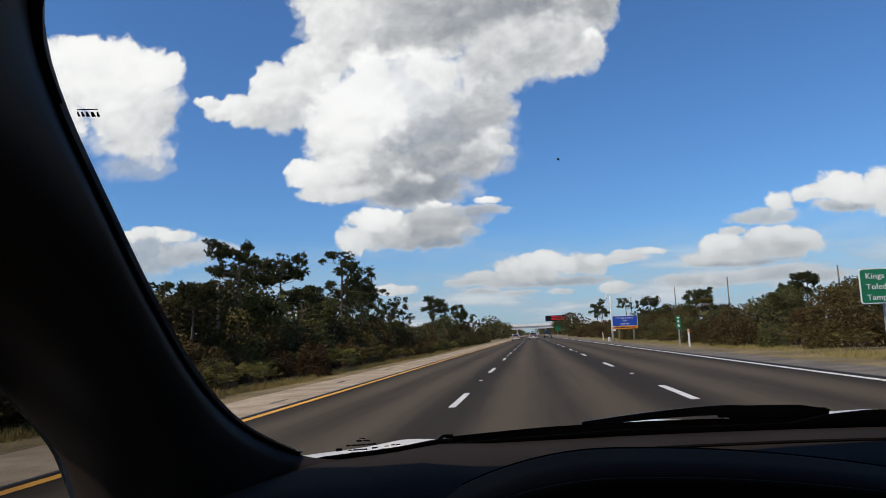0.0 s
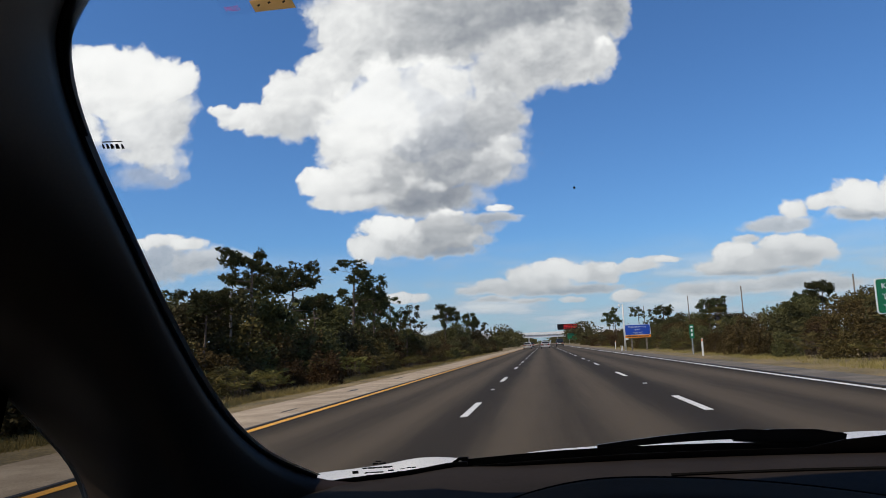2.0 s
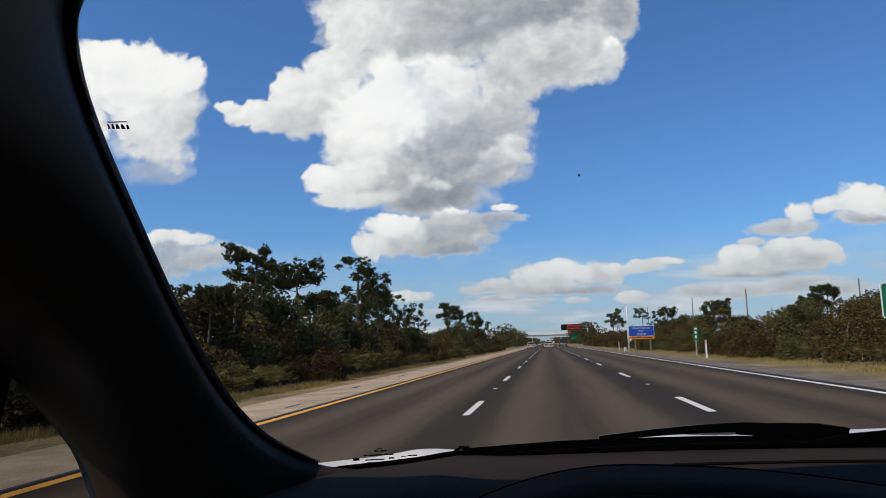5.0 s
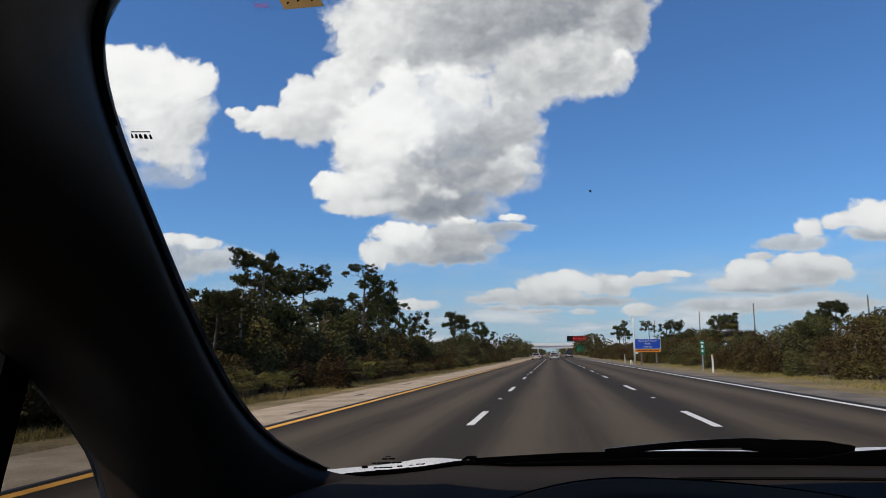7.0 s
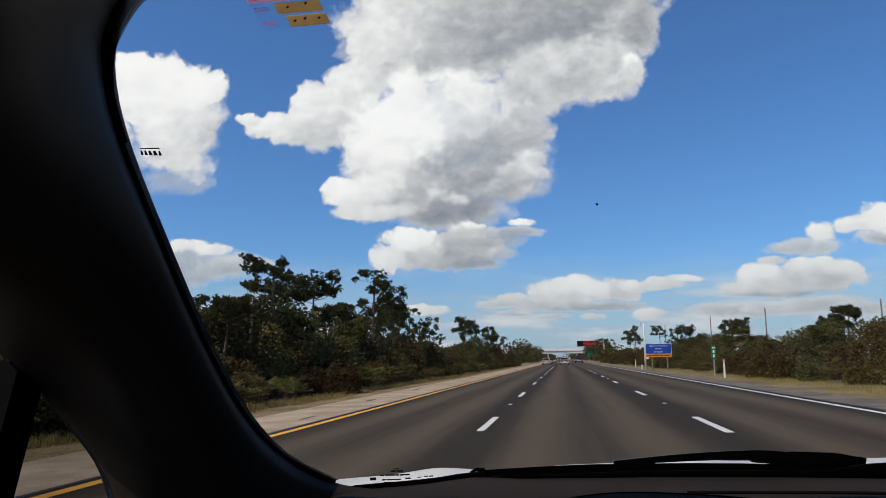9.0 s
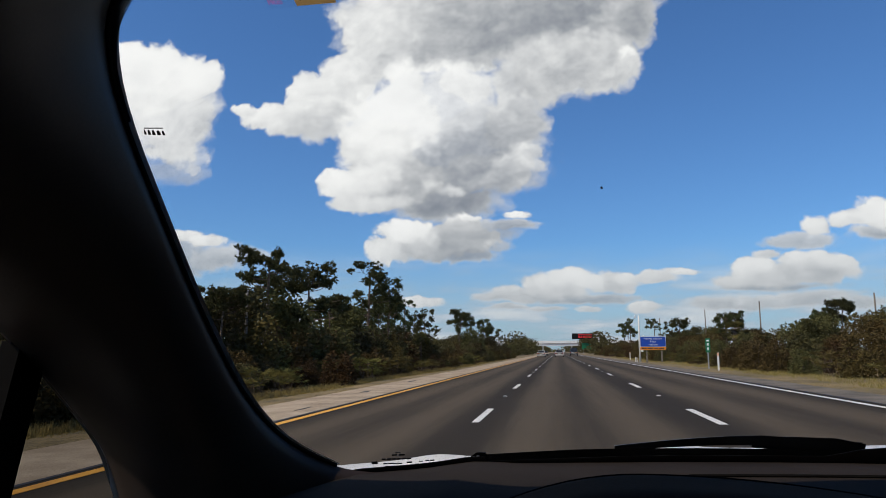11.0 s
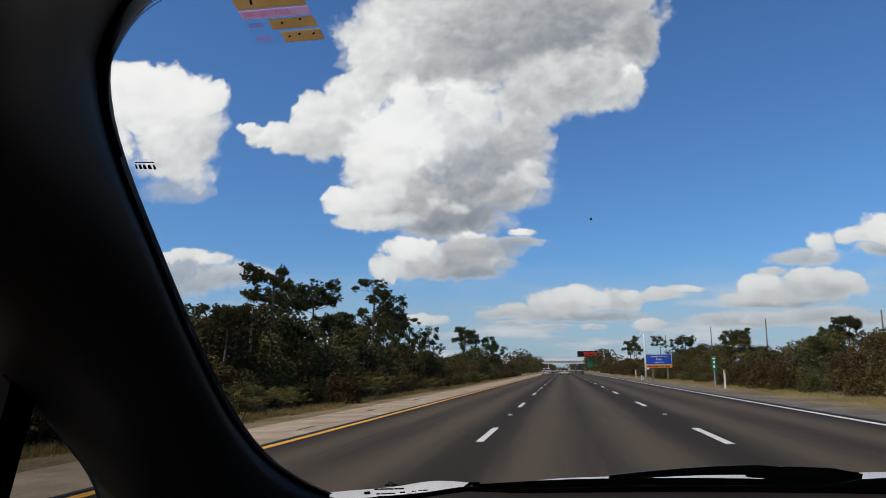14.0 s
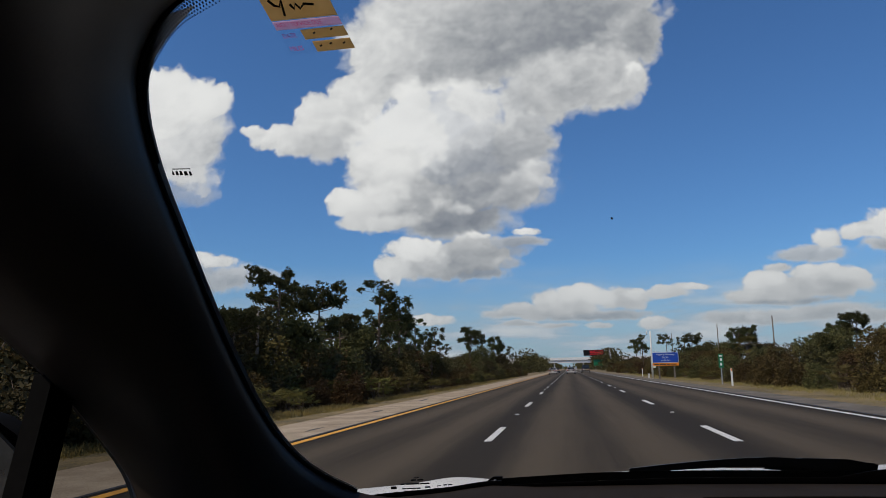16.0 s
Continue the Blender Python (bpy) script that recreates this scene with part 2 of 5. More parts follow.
hazy = wt.nodes.new("ShaderNodeMixShader")
link(wt, bank, hazy.inputs[0])
link(wt, back_sky.outputs[0], hazy.inputs[1])
link(wt, back_haze.outputs[0], hazy.inputs[2])
back_sky.inputs[1].default_value = 0.096
link(wt, tone, back_cloud.inputs[0])
back_cloud.inputs[1].default_value = 1.0
mix = wt.nodes.new("ShaderNodeMixShader")
link(wt, cover, mix.inputs[0])
link(wt, hazy.outputs[0], mix.inputs[1])
link(wt, back_cloud.outputs[0], mix.inputs[2])
link(wt, mix.outputs[0], wt.nodes.new("ShaderNodeOutputWorld").inputs[0])


# ---------- materials ----------
def material(name):
    m = bpy.data.materials.new(name)
    m.use_nodes = True
    t = m.node_tree
    return m, t, t.nodes["Principled BSDF"]


def surface(name, dark, light, scale=3.0, fine=60.0, rough=0.6, bump=0.2, metal=0.0, spread=0.5, per_object=0.0, depth=0.01, gloss=0.5):
    """A surface with a broad mottling, a fine grain and a fine relief, in metres."""
    m, t, p = material(name)
    at = t.nodes.new("ShaderNodeTexCoord").outputs["Object"]
    broad, grain = fbm(t, at, scale, 6.0, 0.6), fbm(t, at, fine, 3.0, 0.6)
    v = calc(t, "MULTIPLY_ADD", calc(t, "SUBTRACT", grain.outputs["Fac"], 0.5), spread, broad.outputs["Fac"])
    v = ramp(t, v, 0.28, 0.72)
    c = blend(t, v, dark, light)
    if per_object:
        info = t.nodes.new("ShaderNodeObjectInfo")
        h = node(t, "ShaderNodeHueSaturation")
        link(t, calc(t, "MULTIPLY_ADD", info.outputs["Random"], per_object, 1 - per_object / 2), h.inputs["Value"])
        link(t, c, h.inputs["Color"])
        c = h.outputs[0]
    link(t, c, p.inputs["Base Color"])
    link(t, calc(t, "MULTIPLY_ADD", calc(t, "SUBTRACT", broad.outputs["Fac"], 0.5), 0.25, rough, clamp=True), p.inputs["Roughness"])
    p.inputs["Metallic"].default_value = metal
    p.inputs["Specular IOR Level"].default_value = gloss
    if bump:
        b = node(t, "ShaderNodeBump", Strength=bump, Distance=depth)
        link(t, grain.outputs["Fac"], b.inputs["Height"])
        link(t, b.outputs[0], p.inputs["Normal"])
    return m


def foliage(name, dark, light, passing=0.25):
    """Leaves that differ one from another and let a little light pass."""
    m, t, p = material(name)
    geo, info = t.nodes.new("ShaderNodeNewGeometry"), t.nodes.new("ShaderNodeObjectInfo")
    at = t.nodes.new("ShaderNodeTexCoord").outputs["Object"]
    patch = fbm(t, at, 0.9, 3.0, 0.6)
    v = calc(t, "MULTIPLY_ADD", geo.outputs["Random Per Island"], 0.32, calc(t, "MULTIPLY", patch.outputs["Fac"], 0.62))
    c = blend(t, v, dark, light)
    h = node(t, "ShaderNodeHueSaturation")
    link(t, calc(t, "MULTIPLY_ADD", info.outputs["Random"], 0.05, 0.475), h.inputs["Hue"])
    link(t, calc(t, "MULTIPLY_ADD", info.outputs["Random"], 0.5, 0.75), h.inputs["Value"])
    link(t, c, h.inputs["Color"])
    link(t, h.outputs[0], p.inputs["Base Color"])
    p.inputs["Roughness"].default_value = 0.8
    p.inputs["Specular IOR Level"].default_value = 0.12
    tl = t.nodes.new("ShaderNodeBsdfTranslucent")
    link(t, h.outputs[0], tl.inputs[0])
    mx = t.nodes.new("ShaderNodeMixShader")
    mx.inputs[0].default_value = passing
    link(t, p.outputs[0], mx.inputs[1])
    link(t, tl.outputs[0], mx.inputs[2])
    link(t, mx.outputs[0], t.nodes["Material Output"].inputs[0])
    return m


def lane_asphalt():
    """Asphalt with wheel tracks polished lighter, an oil strip between them, and tar-dark joints, along the road's length."""
    m, t, p = material("asphalt")
    at = t.nodes.new("ShaderNodeTexCoord").outputs["Object"]
    s = t.nodes.new("ShaderNodeSeparateXYZ")
    link(t, at, s.inputs[0])
    stretch = vec(t, "MULTIPLY", at, (1.0, 0.03, 1.0))
    streak, grain, broad = fbm(t, stretch, 2.6, 7.0, 0.7), fbm(t, at, 90.0, 2.0, 0.7), fbm(t, vec(t, "MULTIPLY", at, (0.6, 0.2, 1.0)), 0.5, 4.0, 0.6)
    lane = calc(t, "DIVIDE", calc(t, "SUBTRACT", s.outputs["X"], -1.43), 3.70)
    lane = calc(t, "MULTIPLY_ADD", calc(t, "SUBTRACT", broad.outputs["Fac"], 0.5), 0.05, lane)
    tracks = calc(t, "COSINE", calc(t, "MULTIPLY", lane, 4 * math.pi))
    middle = calc(t, "COSINE", calc(t, "MULTIPLY", lane, 2 * math.pi))
    v = calc(t, "MULTIPLY_ADD", tracks, -0.19, calc(t, "MULTIPLY_ADD", streak.outputs["Fac"], 0.55, 0.15))
    v = calc(t, "MULTIPLY_ADD", middle, -0.12, v)
    v = calc(t, "MULTIPLY_ADD", calc(t, "SUBTRACT", grain.outputs["Fac"], 0.5), 0.22, v)
    v = calc(t, "MULTIPLY_ADD", calc(t, "SUBTRACT", broad.outputs["Fac"], 0.5), 0.3, v)
    c = blend(t, ramp(t, v, 0.14, 0.72), (0.029, 0.0220, 0.0145), (0.088, 0.0668, 0.0440))
    link(t, c, p.inputs["Base Color"])
    p.inputs["Roughness"].default_value = 0.85
    p.inputs["Specular IOR Level"].default_value = 0.12
    b = node(t, "ShaderNodeBump", Strength=0.35, Distance=0.008)
    link(t, grain.outputs["Fac"], b.inputs["Height"])
    link(t, b.outputs[0], p.inputs["Normal"])
    return m


def pane(name, tint, gloss=1.0):
    m, t, p = material(name)
    t.nodes.remove(p)
    tr = t.nodes.new("ShaderNodeBsdfTransparent")
    tr.inputs[0].default_value = (*tint, 1)
    gl = t.nodes.new("ShaderNodeBsdfGlossy")
    gl.inputs["Roughness"].default_value = 0.02
    fr = node(t, "ShaderNodeFresnel", IOR=1.30)
    mx = t.nodes.new("ShaderNodeMixShader")
    link(t, calc(t, "MULTIPLY", fr.outputs[0], gloss), mx.inputs[0])
    link(t, tr.outputs[0], mx.inputs[1])
    link(t, gl.outputs[0], mx.inputs[2])
    link(t, mx.outputs[0], t.nodes["Material Output"].inputs[0])
    return m


def glowing(name, color, strength):
    m, t, p = material(name)
    p.inputs["Base Color"].default_value = (*color, 1)
    p.inputs["Emission Color"].default_value = (*color, 1)
    p.inputs["Emission Strength"].default_value = strength
    return m


ASPHALT = lane_asphalt()
CONCRETE = surface("shoulder_concrete", (0.27, 0.202, 0.135), (0.46, 0.362, 0.255), 0.8, 40, 0.9, 0.3, gloss=0.2)
GREY_SHOULDER = surface("shoulder_asphalt", (0.10, 0.084, 0.066), (0.20, 0.170, 0.135), 0.9, 45, 0.9, 0.3, gloss=0.2)
WHITE_PAINT = surface("worn_white_paint", (0.55, 0.525, 0.475), (0.82, 0.785, 0.72), 5, 80, 0.6, 0.1)
YELLOW_PAINT = surface("worn_yellow_paint", (0.62, 0.27, 0.016), (0.85, 0.40, 0.032), 4, 80, 0.6, 0.1)
TAR = surface("tar_seam", (0.012, 0.011, 0.010), (0.03, 0.027, 0.025), 2, 50, 0.7, 0.2)
TURF = surface("dry_turf", (0.10, 0.075, 0.030), (0.27, 0.19, 0.085), 0.45, 14, 0.95, 0.8, spread=0.9, depth=0.05)
GRASS = foliage("dry_grass", (0.17, 0.125, 0.045), (0.36, 0.25, 0.10))
BARK = surface("pine_bark", (0.06, 0.042, 0.03), (0.17, 0.125, 0.09), 4, 25, 0.95, 0.8, depth=0.03)
PINE = foliage("pine_needles", (0.038, 0.044, 0.017), (0.130, 0.130, 0.052))
OAK = foliage("oak_leaves", (0.038, 0.036, 0.014), (0.140, 0.122, 0.050))
RUSSET = foliage("winter_scrub_leaves", (0.034, 0.025, 0.010), (0.150, 0.100, 0.037))
PALM = foliage("palmetto_fans", (0.060, 0.060, 0.018), (0.240, 0.195, 0.066))
STEEL = surface("galvanised_steel", (0.36, 0.37, 0.38), (0.52, 0.53, 0.54), 3, 60, 0.5, 0.1, metal=0.6)
WEATHERED = surface("weathered_timber", (0.10, 0.085, 0.07), (0.22, 0.19, 0.16), 6, 50, 0.9, 0.4)
POLE_WHITE = surface("pale_concrete_pole", (0.58, 0.57, 0.53), (0.76, 0.75, 0.71), 2, 40, 0.7, 0.2)
SIGN_GREEN = surface("green_sign_sheeting", (0.006, 0.145, 0.060), (0.010, 0.19, 0.082), 2, 60, 0.4, 0.05)
SIGN_BLUE = surface("blue_sign_sheeting", (0.008, 0.055, 0.36), (0.014, 0.075, 0.47), 2, 60, 0.4, 0.05)
SIGN_ORANGE = surface("orange_sign_sheeting", (0.80, 0.24, 0.01), (0.92, 0.30, 0.02), 2, 60, 0.4, 0.05)
SIGN_WHITE = surface("white_sign_sheeting", (0.74, 0.74, 0.72), (0.84, 0.84, 0.82), 3, 60, 0.4, 0.05)
BLACK_PRINT = surface("black_print", (0.01, 0.01, 0.01), (0.025, 0.024, 0.022), 20, 200, 0.6, 0.05)
LED_RED = glowing("red_leds", (0.55, 0.015, 0.02), 0.35)
BRIDGE = surface("bridge_concrete", (0.72, 0.71, 0.69), (0.82, 0.81, 0.79), 0.3, 8, 0.8, 0.2)
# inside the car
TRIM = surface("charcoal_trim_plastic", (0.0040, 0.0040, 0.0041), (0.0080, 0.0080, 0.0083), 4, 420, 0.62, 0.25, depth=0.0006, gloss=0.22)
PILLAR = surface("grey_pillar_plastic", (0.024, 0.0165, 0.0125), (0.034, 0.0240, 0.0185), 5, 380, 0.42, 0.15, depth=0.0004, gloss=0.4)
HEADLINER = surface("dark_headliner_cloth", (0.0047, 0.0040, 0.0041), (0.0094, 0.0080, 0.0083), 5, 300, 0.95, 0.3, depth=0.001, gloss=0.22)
DASH = surface("dashboard_vinyl", (0.0150, 0.0118, 0.0100), (0.0265, 0.0212, 0.0180), 6, 360, 0.85, 0.4, depth=0.0006, gloss=0.05)
RUBBER = surface("black_rubber", (0.0024, 0.0022, 0.0020), (0.0050, 0.0047, 0.0044), 8, 120, 0.9, 0.2, depth=0.001, gloss=0.04)
HOOD_PAD = surface("instrument_hood_vinyl", (0.0140, 0.0082, 0.0050), (0.0230, 0.0142, 0.0090), 6, 360, 0.85, 0.4, depth=0.0006, gloss=0.04)
WIPER_BLACK = surface("satin_black_metal", (0.0040, 0.0040, 0.0041), (0.0100, 0.0100, 0.0104), 10, 150, 0.45, 0.1, depth=0.0005, gloss=0.22)
BODY_WHITE = surface("white_car_paint", (0.54, 0.51, 0.47), (0.63, 0.60, 0.55), 1.5, 200, 0.35, 0.02, depth=0.0003, gloss=0.3)
FRIT = surface("black_ceramic_frit", (0.006, 0.006, 0.007), (0.012, 0.012, 0.013), 20, 200, 0.5, 0.0)
GLASS = pane("windshield_glass", (0.93, 0.95, 0.94))
SIDE_GLASS = pane("tinted_side_glass", (0.39, 0.40, 0.39), 0.03)


def backlit(name, dark, light):
    """Paper or ink on glass that daylight shines through."""
    m, t, p = material(name)
    t.nodes.remove(p)
    at = t.nodes.new("ShaderNodeTexCoord").outputs["Object"]
    n = fbm(t, at, 90.0, 4.0, 0.6)
    c = blend(t, n.outputs["Fac"], dark, light)
    tl, df, mx = t.nodes.new("ShaderNodeBsdfTranslucent"), t.nodes.new("ShaderNodeBsdfDiffuse"), t.nodes.new("ShaderNodeMixShader")
    link(t, c, tl.inputs[0])
    link(t, c, df.inputs[0])
    mx.inputs[0].default_value = 0.12
    link(t, tl.outputs[0], mx.inputs[1])
    link(t, df.outputs[0], mx.inputs[2])
    link(t, mx.outputs[0], t.nodes["Material Output"].inputs[0])
    return m


KRAFT = backlit("tan_sticker_paper", (0.72, 0.52, 0.26), (0.88, 0.68, 0.40))
PINK_INK = backlit("pink_ink", (0.85, 0.10, 0.32), (0.95, 0.18, 0.42))
PINK_BAND = backlit("pink_film", (0.84, 0.62, 0.74), (0.92, 0.71, 0.82))
MILKY = pane("clear_film", (0.975, 0.975, 0.98), 0.2)
DIRT = surface("insect_mark", (0.01, 0.01, 0.012), (0.03, 0.03, 0.035), 60, 400, 0.8, 0.1, depth=0.0004)
TAIL_RED = surface("red_tail_lens", (0.30, 0.01, 0.01), (0.42, 0.02, 0.02), 10, 100, 0.25, 0.0)
CAR_GLASS = surface("dark_car_window", (0.012, 0.014, 0.016), (0.03, 0.034, 0.038), 2, 50, 0.08, 0.0)
CAR_DARK = surface("dark_car_paint", (0.012, 0.014, 0.018), (0.022, 0.024, 0.03), 2, 150, 0.3, 0.0)
TYRE = surface("tyre_rubber", (0.015, 0.015, 0.015), (0.03, 0.03, 0.03), 10, 80, 0.85, 0.3)
RIM = surface("alloy_rim", (0.40, 0.40, 0.41), (0.58, 0.58, 0.59), 8, 80, 0.35, 0.05, metal=0.8)


# ---------- building blocks ----------
def mesh_of(name, verts, faces, material_, smooth=False):
    me = bpy.data.meshes.new(name)
    me.from_pydata([tuple(v) for v in verts], [], faces)
    if material_:
        me.materials.append(material_)
    if smooth:
        me.polygons.foreach_set("use_smooth", [True] * len(me.polygons))
    me.update()
    return me


def part(name, bm, material_, parent=None, label="", smooth=False, kind=""):
    """Links a bmesh, a mesh or (verts, faces) as one object under a thing or a part."""
    if isinstance(bm, bpy.types.Mesh):
        me = bm
    elif isinstance(bm, tuple):
        me = mesh_of(name, bm[0], bm[1], material_, smooth)
    else:
        bmesh.ops.recalc_face_normals(bm, faces=bm.faces)
        me = bpy.data.meshes.new(name)
        bm.to_mesh(me)
        bm.free()
        me.materials.append(material_)
        if smooth:
            me.polygons.foreach_set("use_smooth", [True] * len(me.polygons))
    ob = new(name, me)
    if parent is not None:
        ob.parent = parent
    if label or kind:
        tagged(ob, label, kind=kind)
    return ob


def box(x0, x1, y0, y1, z0, z1, bevel=0.0, segments=2, bm=None):
    bm2 = bmesh.new()
    bmesh.ops.create_cube(bm2, size=1.0, matrix=Matrix.Translation(((x0 + x1) / 2, (y0 + y1) / 2, (z0 + z1) / 2)) @ Matrix.Diagonal((x1 - x0, y1 - y0, z1 - z0, 1)))
    if bevel:
        bmesh.ops.bevel(bm2, geom=bm2.edges[:], offset=bevel, segments=segments, affect="EDGES", profile=0.5)
    return bm2


def tube(points, radii, sides=8):
    """A tapered tube along points: (verts, faces)."""
    verts, faces, n = [], [], len(points)
    pts = [Vector(p) for p in points]
    for i, p in enumerate(pts):
        d = (pts[min(i + 1, n - 1)] - pts[max(i - 1, 0)]).normalized()
        side = d.cross(Vector((0.13, 0.31, 0.94)) if abs(d.z) < 0.9 else Vector((1, 0.2, 0))).normalized()
        up = side.cross(d)
        for k in range(sides):
            a = 2 * math.pi * k / sides
            verts.append(p + (side * math.cos(a) + up * math.sin(a)) * radii[i])
    for i in range(n - 1):
        for k in range(sides):
            a, b = i * sides + k, i * sides + (k + 1) % sides
            faces.append((a, b, b + sides, a + sides))
    faces.append(tuple(range(sides))[::-1])
    faces.append(tuple(range((n - 1) * sides, n * sides)))
    return verts, faces


def joined(*pieces):
    verts, faces = [], []
    for v, f in pieces:
        k = len(verts)
        verts += list(v)
        faces += [tuple(i + k for i in q) for q in f]
    return verts, faces


def sheet(fn, nu, nv, thick=None):
    """A grid of fn(u, v) for u, v in 0..1; with thick, a second skin moved by that vector or function, and closed rims."""
    verts = [Vector(fn(i / nu, j / nv)) for i in range(nu + 1) for j in range(nv + 1)]
    faces = [(i * (nv + 1) + j, (i + 1) * (nv + 1) + j, (i + 1) * (nv + 1) + j + 1, i * (nv + 1) + j + 1) for i in range(nu) for j in range(nv)]
    if thick is not None:
        n = len(verts)
        verts += [v + (Vector(thick(v)) if callable(thick) else Vector(thick)) for v in verts]
        faces += [tuple(q + n for q in f[::-1]) for f in faces]
        ring = [i * (nv + 1) for i in range(nu + 1)] + [nu * (nv + 1) + j for j in range(1, nv + 1)]
        ring += [i * (nv + 1) + nv for i in range(nu - 1, -1, -1)] + [j for j in range(nv - 1, 0, -1)]
        for a, b in zip(ring, ring[1:] + ring[:1]):
            faces.append((a, a + n, b + n, b))
    return verts, faces


def empty(name, at=(0, 0, 0), turn=0.0):
    ob = new(name)
    ob.matrix_basis = pose(*at, 0, 0, turn)
    return ob


def letters(text, size, material_, parent, at, name="lettering", label="", spacing=1.0, align="LEFT"):
    """Words as a thin mesh that stands upright and faces -y, its baseline's start at the place given."""
    cu = bpy.data.curves.new(name, "FONT")
    cu.body, cu.size, cu.extrude, cu.align_x, cu.space_character, cu.resolution_u = text, size, 0.004 * size / 0.1, align, spacing, 3
    tmp = bpy.data.objects.new(name, cu)
    scene.collection.objects.link(tmp)
    me = bpy.data.meshes.new_from_object(tmp.evaluated_get(bpy.context.evaluated_depsgraph_get()))
    bpy.data.objects.remove(tmp)
    me.materials.clear()
    me.materials.append(material_)
    ob = new(name, me)
    ob.parent = parent
    ob.matrix_basis = Matrix.Translation(at) @ pose(0, 0, 0, 90, 0, 0)
    if label:
        tagged(ob, label)
    return ob


SLOPE = 0.02


def ground_z(x):
    return SLOPE * max(-11.0, min(11.0, x))

# ---------- ground and road ----------
YELLOW_X, DASH_L, DASH_R, WHITE_X = -5.05, -1.43, 2.50, 5.95
EDGE_L, EDGE_R = -7.3, 7.35
ROAD_START, ROAD_END = -120.0, 1500.0


def ground_sheet():
    xs = [-4600, -1500, -500, -150, -60, -30, -20, -16, -13.5, -12, -11, -10, -9, -8.2, -7.5, -5, 0, 5, 7.2, 7.7, 8.4, 9.2, 10, 11, 12, 14, 17, 22, 32, 60, 150, 500, 1500, 4600]
    ys = [-4600, -1500, -400, -120] + [-60 + 5 * i for i in range(14)] + [10 + 2 * i for i in range(50)] + [112 + 8 * i for i in range(30)] + [370, 450, 600, 900, 1500, 2600, 4600]
    verts = []
    for x in xs:
        for y in ys:
            z = ground_z(x) - 0.03
            if abs(x) > 7.3 and abs(x) < 400:
                z += 0.10 * (noise.noise(Vector((x * 0.22, y * 0.16, 3.0)))) * min(1.0, (abs(x) - 7.3) / 2)
            if x <= -9:
                z -= 0.06
            verts.append((x, y, z))
    n = len(ys)
    faces = [(i * n + j, (i + 1) * n + j, (i + 1) * n + j + 1, i * n + j + 1) for i in range(len(xs) - 1) for j in range(n - 1)]
    return verts, faces


ground = part("ground", ground_sheet(), TURF, smooth=True)
tagged(ground, "dry yellow-brown turf verge beside the highway", "ground", kind="structure")


def strip(x0, x1, y0, y1, lift, thick=0.02, steps=1):
    verts, faces = [], []
    for i in range(steps + 1):
        y = y0 + (y1 - y0) * i / steps
        for x, dz in ((x0, -thick), (x0, 0), (x1, 0), (x1, -thick)):
            verts.append((x, y, SLOPE * x + lift + dz))
    for i in range(steps):
        a = i * 4
        faces += [(a + k, a + k + 1, a + k + 5, a + k + 4) for k in range(3)]
    faces += [(0, 1, 2, 3), (steps * 4 + 3, steps * 4 + 2, steps * 4 + 1, steps * 4)]
    return verts, faces


road = part("road", strip(YELLOW_X - 0.25, WHITE_X + 0.30, ROAD_START, ROAD_END, 0.0, 0.2), ASPHALT)
tagged(road, "three-lane grey asphalt highway carriageway with worn wheel tracks", "road", kind="structure")
shoulder_l = part("shoulder_left", strip(EDGE_L, YELLOW_X - 0.25, ROAD_START, ROAD_END, 0.0, 0.2), CONCRETE)
tagged(shoulder_l, "pale sandy concrete inner shoulder of the highway", "road shoulder", kind="structure")
shoulder_r = part("shoulder_right", strip(WHITE_X + 0.30, EDGE_R, ROAD_START, ROAD_END, 0.0, 0.2), GREY_SHOULDER)
tagged(shoulder_r, "grey weathered asphalt outer shoulder of the highway", "road shoulder", kind="structure")
part("yellow_edge_line", strip(YELLOW_X - 0.09, YELLOW_X + 0.09, ROAD_START, ROAD_END, 0.004, 0.006), YELLOW_PAINT, road, "solid orange-yellow edge line")
part("tar_joint", strip(YELLOW_X - 0.29, YELLOW_X - 0.20, ROAD_START, ROAD_END, 0.003, 0.006), TAR, road, "dark tarred shoulder joint")
part("white_edge_line", strip(WHITE_X - 0.065, WHITE_X + 0.065, ROAD_START, ROAD_END, 0.004, 0.006), WHITE_PAINT, road, "solid white edge line")
part("tar_joint", strip(WHITE_X + 0.27, WHITE_X + 0.35, ROAD_START, ROAD_END, 0.003, 0.006), TAR, road, "dark tarred shoulder joint")
dash_mesh = mesh_of("lane_dash", *strip(-0.065, 0.065, -1.52, 1.52, 0.004, 0.006), WHITE_PAINT)
marker_bm = box(-0.055, 0.055, -0.05, 0.05, 0.0, 0.02, 0.012, 1)
bmesh.ops.recalc_face_normals(marker_bm, faces=marker_bm.faces)
marker_mesh = bpy.data.meshes.new("lane_reflector")
marker_bm.to_mesh(marker_mesh)
marker_bm.free()
marker_mesh.materials.append(WHITE_PAINT)
for x, first in ((DASH_L, 14.2), (DASH_R, 13.4)):
    for k in range(-4, 46):
        y = first + 11.6 * k
        d = part("lane_dash", dash_mesh, None, road)
        d.location = (x, y, SLOPE * x)
        if k % 2 == 0:
            mk = part("lane_reflector", marker_mesh, None, road)
            mk.location = (x, y + 5.8, SLOPE * x)


